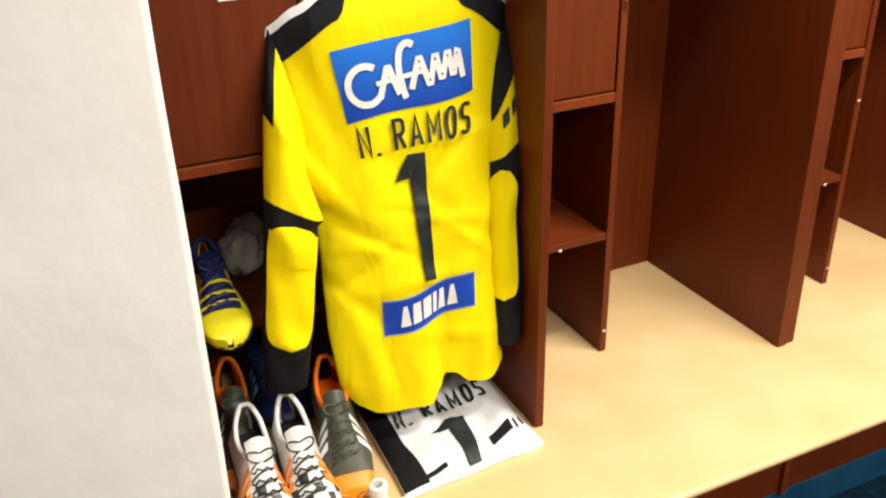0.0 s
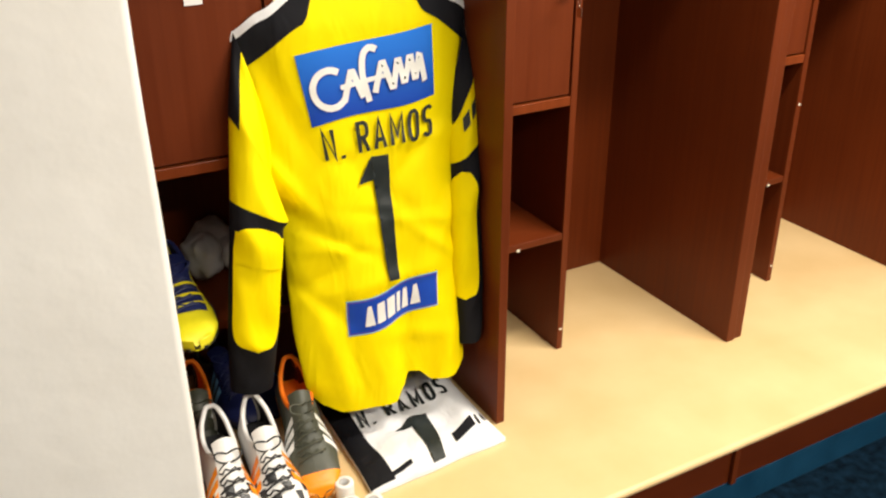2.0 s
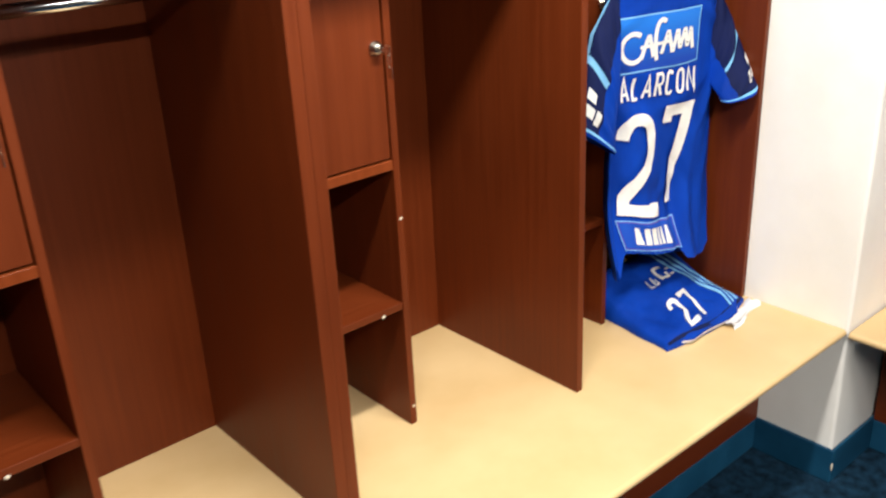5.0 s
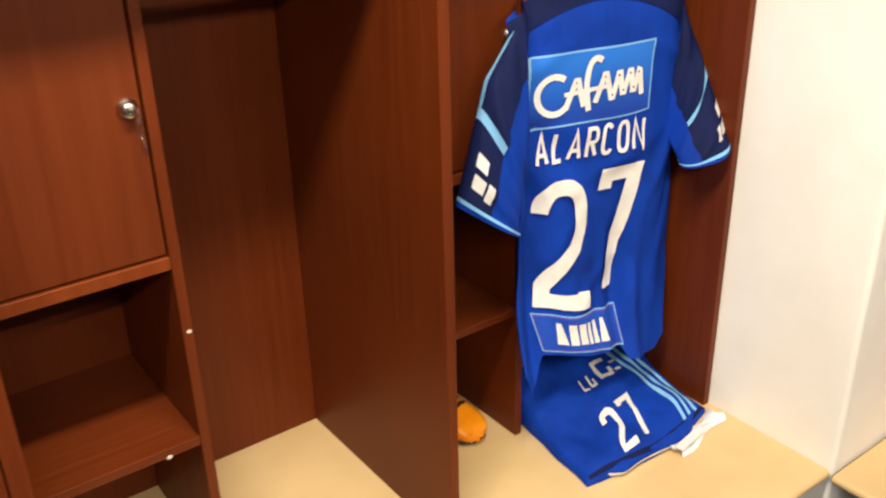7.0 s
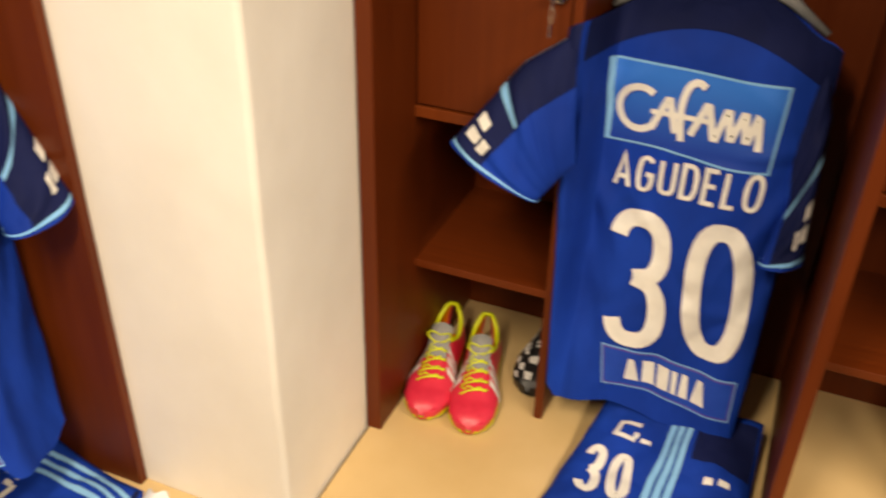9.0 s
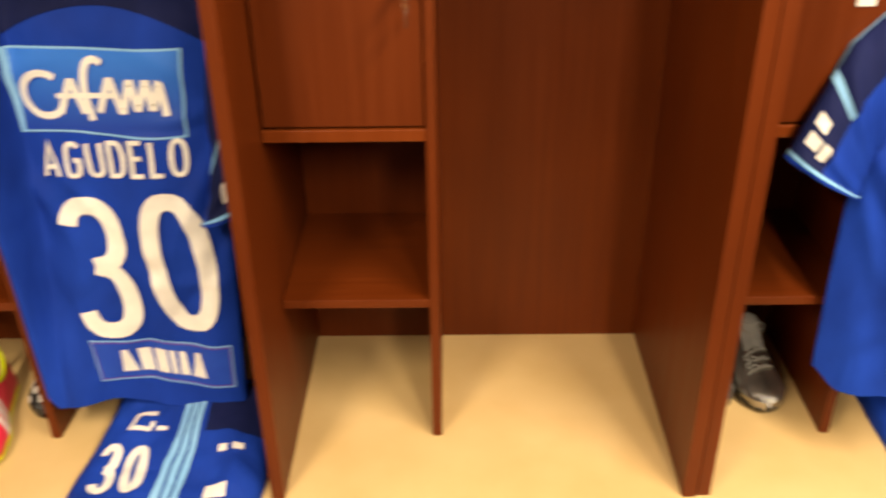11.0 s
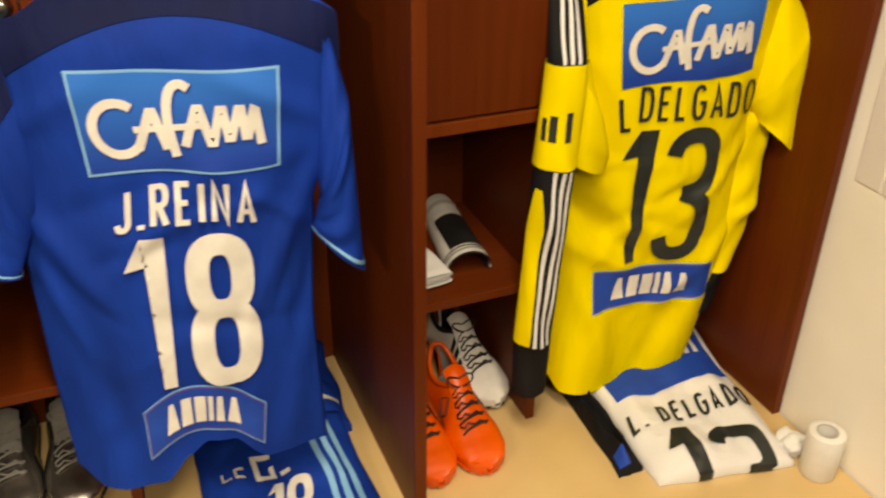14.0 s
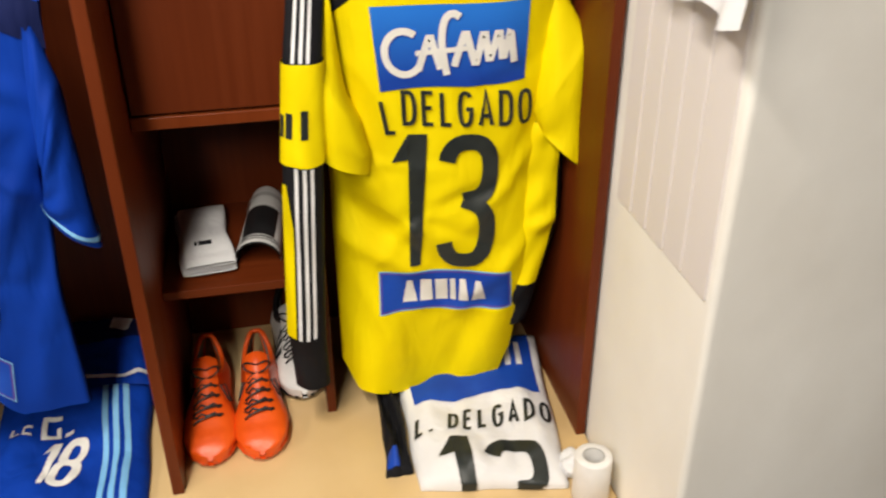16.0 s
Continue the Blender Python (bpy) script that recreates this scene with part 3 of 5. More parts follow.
    def banner(self, quad, bow=0.0, wave=0.0):
        """A waving blue ribbon badge with a purple and white rim and white bars."""
        tl, tr, br, bl = (Vector(q) for q in quad)

        def f(u, v):
            p = tl.lerp(tr, u).lerp(bl.lerp(br, u), v)
            lift = wave * math.tanh((u - 0.5) * 5.0) if wave else 0.0
            return p.x, p.y + bow * (1 - (2 * u - 1) ** 2) + lift
        self.sheet("badge_edge", lambda u, v: f(-0.022 + 1.044 * u, -0.085 + 1.17 * v), SKY, 0.0021, label="thin pale edge")
        self.sheet("badge_rim", lambda u, v: f(-0.014 + 1.028 * u, -0.05 + 1.10 * v), PURPLE, 0.0027, label="purple rim")
        self.sheet("badge", f, PATCH_DEEP, 0.0034, label="blue ribbon badge")
        for a, wide, top in ((0.215, 0.115, 0.35), (0.345, 0.10, 0.85), (0.465, 0.095, 1.0), (0.555, 0.042, 1.0), (0.635, 0.075, 0.6), (0.755, 0.115, 0.35)):
            self.sheet("badge_bar", lambda u, v: f(a + wide * (u - 0.5) * (top + (1 - top) * v), 0.17 + 0.66 * v), PRINT_WHITE, 0.0046, 5, 6)

    def tube(self, name, sections, material, a0=0.0, a1=360.0, grow=0.0, parent=None, label="", s0=0.0, s1=1.0, nu=24, nv=26, shape=None):
        """A sleeve: sections of (s, outer end, inner end, y, depth); an angle of 0 is the outer edge, 90 faces the room."""
        def f(u, v):
            s = s0 + (s1 - s0) * v
            lo, hi = a0, a1
            if shape:
                mid, half = (a0 + a1) / 2, (a1 - a0) / 2 * shape(v)
                lo, hi = mid - half, mid + half
            a = radians(lo + (hi - lo) * u)
            get = lambda i, j=None: curve_at([(q[0], q[i] if j is None else q[i][j]) for q in sections], s)
            px, pz, qx, qz, y, d = get(1, 0), get(1, 1), get(2, 0), get(2, 1), get(3), get(4)
            fold = 0.004 * math.sin(17 * s + 1.3 * math.cos(a)) * math.sin(math.pi * s) + 0.0025 * math.sin(41 * s + 1.7 * math.cos(a)) + 0.003 * math.sin(26 * s + 4 * math.cos(a))
            length = math.hypot(px - qx, pz - qz) / 2
            c, w = math.cos(a), math.sin(a)
            k = 1 + grow / max(length, 0.02)
            return Vector(((px + qx) / 2 + (px - qx) / 2 * c * k, y - (d + fold + grow) * w, (pz + qz) / 2 + (pz - qz) / 2 * c * k))
        bm, _ = grid(nu, nv, f, closed_u=(a1 - a0 >= 359.9 and not shape))
        return part(name, bm, material, parent or self.ob, label, True)

    def hanger(self, z, colour=HANGER, rise=0.09):
        """The plastic hanger whose shoulders carry the jersey and whose hook goes up to the rail."""
        bm = bmesh.new()
        for s in (-1, 1):
            rod([(0, 0.075, z + 0.03), (s * 0.05, 0.075, z + 0.025), (s * 0.12, 0.08, z - 0.005), (s * 0.185, 0.085, z - 0.05)], [0.009, 0.011, 0.011, 0.007], bm)
        part("hanger", bm, colour, self.ob, "plastic hanger inside the collar", True)
        hook = [(0, 0.075, z + 0.03), (0, 0.076, z + 0.03 + rise * 0.6)] + [(0.0, 0.078 + 0.017 - 0.017 * math.cos(a), z + 0.03 + rise * 0.6 + 0.022 * math.sin(a) + 0.02 * a / 3.1) for a in [k * math.pi / 8 for k in range(1, 11)]]
        part("hanger_hook", rod(hook, 0.0022, sides=8), CHROME, self.ob, "steel hook over the rail", True)


def blue_jersey(m, label, seed, word, number, left, right, hem, l_end, r_end, patch, wquad, nquads, ban, r_navy=False, wbow=0.0, flare=0.0, wrap=0.0, back=0.0, more=()):
    top = [(-0.24, 0.045), (-0.19, 0.072), (-0.10, 0.122), (-0.07, 0.145), (0.0, 0.128), (0.07, 0.145), (0.10, 0.122), (0.19, 0.072), (0.24, 0.045)]
    la, ra = curve_at(left, 0.2), curve_at(right, 0.2)
    drag = [(la + 0.05, -0.24, -1.05, 0.036, -0.013), (la + 0.035, -0.33, -1.25, 0.03, -0.010), (la + 0.085, -0.52, -1.4, 0.045, 0.013), (ra - 0.045, -0.25, 1.1, 0.034, -0.013), (ra - 0.03, -0.36, 1.3, 0.03, 0.011), (ra - 0.06, -0.54, 1.45, 0.045, -0.012), (0.02, -0.58, 1.5, 0.04, 0.010), (la + 0.03, -0.06, 0.5, 0.035, -0.008), (ra - 0.03, -0.06, -0.5, 0.035, -0.008)]
    j = Jersey(m, label, seed, left, right, top, hem, BLUE, drag + list(more), flare=flare, wrap=wrap, back=back)
    j.body()
    sl, sr = left[0][1], right[0][1]
    def yoke(u, v):
        x = sl + (sr - sl) * u
        zt, zb = curve_at(top, x), 0.07 - 0.085 * ((x - (sl + sr) / 2) / ((sr - sl) / 2)) ** 2
        return x, zt + (min(zb, zt - 0.002) - zt) * v
    j.sheet("yoke", yoke, NAVY, 0.0022, 40, 10, "dark navy shoulder yoke")
    j.sheet("collar", lambda u, v: (-0.075 + 0.15 * u, curve_at(top, -0.075 + 0.15 * u) + 0.004 - 0.022 * v), NAVY, 0.005, 20, 4, "navy collar band")
    for side, end, navy in (("left", l_end, True), ("right", r_end, r_navy)):
        sx = -1 if side == "left" else 1
        edge = sl if sx < 0 else sr
        near, reach = (wrap, 76) if sx < 0 else (0.0, 122)
        sec = [(0.0, (edge - sx * 0.02, 0.055), (edge - sx * 0.045, -0.17), 0.045 - near, 0.016), (0.35, (edge + (end[0][0] - edge) * 0.38, 0.055 + (end[0][1] - 0.055) * 0.30), (edge - sx * 0.02 + (end[1][0] - edge) * 0.35, -0.175 + (end[1][1] + 0.17) * 0.4), 0.04 - near, 0.042), (1.0, end[0], end[1], end[2], 0.036)]
        sleeve = j.tube("sleeve", sec, BLUE, label="short blue sleeve")
        if navy:
            j.tube("sleeve_panel", sec, NAVY, -30, reach, 0.0022, sleeve, "navy outer sleeve panel", 0.0, 0.95)
            j.tube("sleeve_stripe", sec, SKY, -30, reach - 1, 0.0035, sleeve, "light blue stripe", 0.52, 0.57, 16, 3)
            j.tube("sleeve_piping", sec, SKY, -8, 6, 0.004, sleeve, "light blue piping", 0.0, 0.52, 4, 16)
            for a0, a1, s0, s1 in ((28, 52, 0.68, 0.74), (30, 54, 0.77, 0.84), (58, 70, 0.76, 0.86)):
                j.tube("sleeve_mark", sec, PRINT_WHITE, a0, a1, 0.0036, sleeve, "white sleeve mark", s0, s1, 6, 4)
        j.tube("sleeve_cuff", sec, SKY, 0, 360, 0.0028, sleeve, "light blue cuff line", 0.925, 0.955, 24, 3)
        j.tube("sleeve_hem", sec, BLUE, 0, 360, 0.0032, sleeve, "", 0.962, 1.0, 24, 3)
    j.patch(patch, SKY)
    j.words(word, wquad, PRINT_WHITE, 0.0085, 0.0075, wbow)
    for n, quad in zip(number, nquads):
        j.words(n, quad, PRINT_WHITE, 0.033, name="number", off=0.0072)
    j.banner(**ban)
    j.hanger(0.13)
    return j


# blue kit with the number eighteen
j18 = blue_jersey(pose(3.465, -0.718, 1.345, -3, 0, -97), "royal blue football jersey with white lettering, hung with its back showing", 18, "J.REINA", "18", [(-0.05, -0.228), (0.1, -0.232), (0.25, -0.234), (0.45, -0.234), (0.72, -0.230)], [(-0.05, 0.224), (0.1, 0.212), (0.22, 0.174), (0.42, 0.162), (0.7, 0.168)],
    [(0.0, -0.632), (0.10, -0.664), (0.34, -0.654), (0.44, -0.615), (0.52, -0.592), (0.62, -0.602), (0.75, -0.655), (1.0, -0.665)],
    ((-0.358, -0.198), (-0.234, -0.262), 0.0), ((0.244, -0.345), (0.168, -0.265), 0.05),
    [(-0.127, 0.008), (0.133, -0.006), (0.123, -0.139), (-0.120, -0.128)], [(-0.098, -0.158), (0.089, -0.161), (0.086, -0.228), (-0.106, -0.218)],
    [[(-0.101, -0.225), (-0.043, -0.225), (-0.055, -0.478), (-0.109, -0.478)], [(-0.023, -0.229), (0.078, -0.229), (0.074, -0.490), (-0.029, -0.490)]],
    dict(quad=[(-0.109, -0.520), (0.066, -0.545), (0.058, -0.614), (-0.110, -0.598)], bow=0.042), wbow=0.012)
# blue kit with the number twenty-seven
j27 = blue_jersey(pose(2.775, 1.785, 1.402, 0, 0, -9.8), "royal blue football jersey with folded hem, hung with its back showing", 27, "ALARCON", "27",
    [(-0.05, -0.218), (0.1, -0.205), (0.3, -0.188), (0.4, -0.182), (0.55, -0.195), (0.75, -0.188)], [(-0.05, 0.246), (0.1, 0.25), (0.3, 0.25), (0.55, 0.252), (0.75, 0.228)],
    [(0.0, -0.67), (0.03, -0.722), (0.09, -0.722), (0.15, -0.655), (0.5, -0.682), (0.62, -0.685), (0.66, -0.715), (0.9, -0.735), (1.0, -0.715)],
    ((-0.342, -0.255), (-0.214, -0.342), -0.06), ((0.300, -0.252), (0.185, -0.275), -0.06),
    [(-0.151, -0.024), (0.135, -0.018), (0.130, -0.155), (-0.149, -0.166)], [(-0.135, -0.173), (0.125, -0.171), (0.122, -0.241), (-0.140, -0.237)],
    [[(-0.146, -0.268), (-0.012, -0.275), (-0.006, -0.572), (-0.142, -0.546)], [(0.018, -0.268), (0.126, -0.268), (0.112, -0.571), (0.010, -0.571)]],
    dict(quad=[(-0.138, -0.568), (0.078, -0.606), (0.078, -0.680), (-0.124, -0.640)]), True, flare=0.055, wrap=0.075, more=[(0.078, -0.60, 1.5, 0.055, 0.030), (0.115, -0.58, 1.5, 0.05, -0.020)])
# blue kit with the number thirty
j30 = blue_jersey(pose(3.65, 0.80, 1.295, -9.5, 0, -90), "royal blue football jersey hung over its folded shorts, back showing", 30, "AGUDELO", "30",
    [(-0.05, -0.212), (0.1, -0.205), (0.24, -0.20), (0.45, -0.192), (0.75, -0.180)], [(-0.05, 0.215), (0.1, 0.212), (0.3, 0.20), (0.55, 0.199), (0.75, 0.195)],
    [(0.0, -0.675), (0.05, -0.703), (0.2, -0.695), (0.32, -0.690), (0.6, -0.712), (1.0, -0.730)],
    ((-0.385, -0.160), (-0.218, -0.235), -0.155), ((0.232, -0.295), (0.165, -0.312), -0.02),
    [(-0.153, 0.001), (0.147, -0.006), (0.142, -0.154), (-0.145, -0.143)], [(-0.122, -0.164), (0.146, -0.158), (0.144, -0.230), (-0.120, -0.231)],
    [[(-0.113, -0.266), (0.004, -0.266), (0.028, -0.550), (-0.090, -0.550)], [(0.032, -0.259), (0.154, -0.259), (0.178, -0.547), (0.056, -0.547)]],
    dict(quad=[(-0.081, -0.565), (0.173, -0.585), (0.174, -0.664), (-0.070, -0.642)], wave=-0.004), True, wrap=0.16, back=0.16)


def keeper_jersey(m, label, seed, left, right, hem, patch, extra=()):
    top = [(-0.245, 0.03), (-0.19, 0.065), (-0.12, 0.105), (-0.075, 0.14), (0.0, 0.12), (0.075, 0.14), (0.12, 0.105), (0.19, 0.065), (0.245, 0.03)]
    j = Jersey(m, label, seed, left, right, top, hem, YELLOW, extra)
    j.body()
    sl, sr = left[0][1], right[0][1]
    def inner(x):
        t = abs(x) / 0.235
        return 0.095 if t < 0.38 else curve_at([(0.38, 0.095), (0.5, 0.04), (1.0, -0.035)], t)
    def band(u, v):
        x = sl + (sr - sl) * u
        zt = curve_at(top, x)
        return x, zt + (min(inner(x), zt - 0.003) - zt) * v
    j.sheet("yoke", band, BLACK, 0.0022, 48, 8, "black shoulder band")
    for a, b in ((sl, -0.09), (0.09, sr)):
        j.sheet("shoulder_stripe", lambda u, v, a=a, b=b: (a + (b - a) * u, curve_at(top, a + (b - a) * u) + 0.001 - 0.016 * v), WHITE, 0.004, 20, 4, "white shoulder stripe")
    j.sheet("collar", lambda u, v: (-0.08 + 0.16 * u, curve_at(top, -0.08 + 0.16 * u) + 0.006 - 0.03 * v), BLACK, 0.005, 20, 4, "black collar")
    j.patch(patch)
    j.hanger(0.125)
    return j


# yellow goalkeeper kit with the number one
k1 = keeper_jersey(pose(0.638, 1.775, 1.385, -5.0, 0, -5.5), "yellow and black long-sleeved goalkeeper jersey, back showing", 1,
    [(-0.05, -0.245), (0.04, -0.239), (0.16, -0.232), (0.25, -0.222), (0.32, -0.192), (0.39, -0.190), (0.57, -0.191), (0.70, -0.180), (0.77, -0.160)], [(-0.05, 0.218), (0.06, 0.216), (0.21, 0.204), (0.34, 0.190), (0.52, 0.184), (0.73, 0.188)],
    [(0.0, -0.725), (0.05, -0.752), (0.14, -0.771), (0.48, -0.771), (0.55, -0.742), (0.60, -0.709), (0.66, -0.712), (0.73, -0.738), (0.88, -0.742), (1.0, -0.724)], [(-0.141, -0.015), (0.131, 0.018), (0.130, -0.116), (-0.121, -0.149)],
    [(-0.19, -0.24, -1.0, 0.034, -0.012), (-0.16, -0.33, -0.6, 0.035, 0.010), (0.17, -0.33, 1.2, 0.03, -0.011), (-0.11, -0.66, -1.35, 0.05, -0.012), (0.14, -0.64, 1.4, 0.05, -0.012), (0.03, -0.70, 1.5, 0.04, 0.010), (-0.17, -0.10, -1.2, 0.04, 0.008)])
k1.words("N. RAMOS", [(-0.110, -0.154), (0.125, -0.134), (0.121, -0.197), (-0.102, -0.219)], PRINT_BLACK, 0.0074, 0.0075)
k1.words("1", [(-0.042, -0.219), (0.022, -0.219), (0.030, -0.482), (-0.034, -0.482)], PRINT_BLACK, name="number")
k1.banner([(-0.082, -0.504), (0.109, -0.504), (0.107, -0.571), (-0.082, -0.573)], wave=0.015)
sec = [(0.0, (-0.238, 0.03), (-0.19, -0.16), 0.045, 0.018), (0.22, (-0.266, -0.10), (-0.205, -0.228), 0.02, 0.045), (0.38, (-0.288, -0.262), (-0.184, -0.322), 0.005, 0.045), (0.43, (-0.292, -0.300), (-0.196, -0.335), 0.008, 0.042), (0.8, (-0.326, -0.545), (-0.232, -0.567), 0.01, 0.04), (1.0, (-0.331, -0.672), (-0.247, -0.680), 0.04, 0.034)]
sl1 = k1.tube("sleeve", sec, YELLOW, label="yellow upper sleeve", s0=0.0, s1=0.395)
k1.tube("sleeve_shoulder", sec, BLACK, -40, 48, 0.002, sl1, "black outer panel", 0.0, 0.24)
k1.tube("forearm", sec, BLACK, parent=sl1, label="black forearm and cuff", s0=0.382, s1=1.0, grow=0.001)
k1.tube("elbow_pad", sec, YELLOW, 30, 150, 0.004, sl1, "yellow padded elbow panel", 0.424, 0.822, 20, 28, lambda v: min(1.0, (1 - abs(2 * v - 1) ** 4.5) ** 0.5 + 0.02))
k1.tube("pad_fold", sec, YELLOW, 36, 144, 0.0068, sl1, "upper flap of the elbow panel", 0.462, 0.560, 20, 10)
sec = [(0.0, (0.212, 0.02), (0.17, -0.15), 0.05, 0.02), (0.25, (0.232, -0.10), (0.172, -0.20), 0.04, 0.03), (0.45, (0.232, -0.30), (0.166, -0.31), 0.03, 0.03), (0.8, (0.230, -0.555), (0.164, -0.57), 0.028, 0.03), (1.0, (0.225, -0.675), (0.168, -0.68), 0.03, 0.026)]
sr1 = k1.tube("sleeve", sec, BLACK, label="black sleeve with yellow panels")
k1.tube("sleeve_band", sec, YELLOW, 0, 180, 0.002, sr1, "yellow sleeve band", 0.20, 0.37)
k1.tube("elbow_pad", sec, YELLOW, 70, 175, 0.004, sr1, "yellow padded elbow panel", 0.40, 0.80, 16, 22, lambda v: min(1.0, (1 - abs(2 * v - 1) ** 5) ** 0.5 + 0.02))
k1.tube("sleeve_piping", sec, WHITE, 8, 18, 0.003, sr1, "white piping", 0.02, 0.9, 3, 20)
for a0, a1, s0, s1 in ((55, 75, 0.275, 0.31), (85, 108, 0.27, 0.31)):
    k1.tube("sleeve_mark", sec, PRINT_BLACK, a0, a1, 0.0035, sr1, "black sleeve mark", s0, s1, 4, 3)

# yellow goalkeeper kit with the number thirteen
k13 = keeper_jersey(pose(3.517, -1.57, 1.345, 0, 0, -97), "yellow and black long-sleeved goalkeeper jersey with creased sleeves, back showing", 13,
    [(-0.05, -0.215), (0.1, -0.21), (0.2, -0.205), (0.3, -0.220), (0.45, -0.220), (0.74, -0.220)], [(-0.05, 0.208), (0.1, 0.20), (0.25, 0.172), (0.4, 0.172), (0.52, 0.162), (0.62, 0.142), (0.76, 0.125)],
    [(0.0, -0.725), (0.10, -0.778), (0.45, -0.80), (0.78, -0.81), (0.92, -0.78), (1.0, -0.715)], [(-0.134, 0.001), (0.133, 0.009), (0.128, -0.128), (-0.121, -0.144)],
    [(-0.17, -0.28, -0.9, 0.045, -0.020), (-0.17, -0.38, -0.7, 0.04, 0.014), (-0.15, -0.46, -0.5, 0.04, -0.012), (0.10, -0.33, 0.9, 0.035, -0.012), (0.09, -0.52, 0.8, 0.04, -0.012), (0.04, -0.66, 1.2, 0.045, 0.012), (-0.12, -0.64, -1.2, 0.045, -0.013), (0.0, -0.36, 0.4, 0.03, 0.008)])
k13.words("L", [(-0.126, -0.156), (-0.103, -0.158), (-0.093, -0.222), (-0.115, -0.223)], PRINT_BLACK, 0.0074)
k13.words("DELGADO", [(-0.087, -0.140), (0.144, -0.147), (0.146, -0.214), (-0.085, -0.205)], PRINT_BLACK, 0.0074, 0.0085)
k13.words("1", [(-0.104, -0.222), (-0.042, -0.222), (-0.056, -0.491), (-0.113, -0.491)], PRINT_BLACK, name="number")
k13.words("3", [(-0.022, -0.223), (0.088, -0.223), (0.080, -0.501), (-0.031, -0.501)], PRINT_BLACK, 0.030, name="number")
k13.banner([(-0.132, -0.510), (0.112, -0.522), (0.118, -0.600), (-0.133, -0.587)])
sec = [(0.0, (-0.20, 0.04), (-0.18, -0.15), 0.03, 0.02), (0.14, (-0.25, -0.06), (-0.158, -0.19), 0.0, 0.056), (0.24, (-0.250, -0.18), (-0.142, -0.252), -0.005, 0.052), (0.3, (-0.240, -0.242), (-0.146, -0.288), -0.008, 0.042)]
sl13 = k13.tube("sleeve", sec, YELLOW, label="bunched yellow upper sleeve", s1=0.3)
sec = [(0.0, (-0.262, 0.06), (-0.205, 0.04), 0.02, 0.012), (0.15, (-0.276, -0.06), (-0.212, -0.06), -0.04, 0.026), (0.35, (-0.292, -0.235), (-0.222, -0.24), -0.052, 0.032), (0.8, (-0.312, -0.585), (-0.242, -0.585), -0.058, 0.03), (1.0, (-0.308, -0.715), (-0.242, -0.715), -0.05, 0.026)]
fa = k13.tube("forearm", sec, BLACK, label="black forearm with three white stripes", parent=sl13)
k13.tube("sleeve_band", sec, YELLOW, 0, 360, 0.003, sl13, "yellow sleeve band", 0.165, 0.355)
k13.tube("forearm_panel", sec, YELLOW, 0, 62, 0.002, sl13, "yellow outer panel", 0.42, 0.80, 10, 20, lambda v: 0.35 + 0.65 * min(1, v * 4))
for a in (70, 92, 112):
    k13.tube("forearm_stripe", sec, WHITE, a, a + 10, 0.0026, sl13, "white stripe", 0.36, 0.80, 4, 26)
    k13.tube("upper_stripe", sec, WHITE, a - 10, a, 0.0026, sl13, "white stripe", 0.0, 0.162, 4, 12)
for a0, a1, s0, s1 in ((22, 38, 0.255, 0.29), (46, 66, 0.25, 0.29), (88, 106, 0.245, 0.29)):
    k13.tube("sleeve_mark", sec, PRINT_BLACK, a0, a1, 0.0045, sl13, "black sleeve mark", s0, s1, 4, 3)
sec = [(0.0, (0.185, 0.03), (0.15, -0.12), 0.05, 0.02), (0.12, (0.238, -0.06), (0.15, -0.20), 0.03, 0.042), (0.35, (0.256, -0.312), (0.166, -0.235), 0.02, 0.034)]
sr13 = k13.tube("sleeve", sec, YELLOW, label="yellow upper sleeve with a hanging fold", s1=0.35)
sec = [(0.0, (0.215, -0.22), (0.13, -0.22), 0.055, 0.03), (0.5, (0.212, -0.42), (0.13, -0.42), 0.05, 0.034), (1.0, (0.16, -0.66), (0.09, -0.66), 0.06, 0.028)]
k13.tube("forearm", sec, BLACK, parent=sr13, label="black forearm hanging behind")
k13.tube("forearm_panel", sec, YELLOW, 48, 165, 0.002, sr13, "yellow inner panel", 0.0, 0.78)


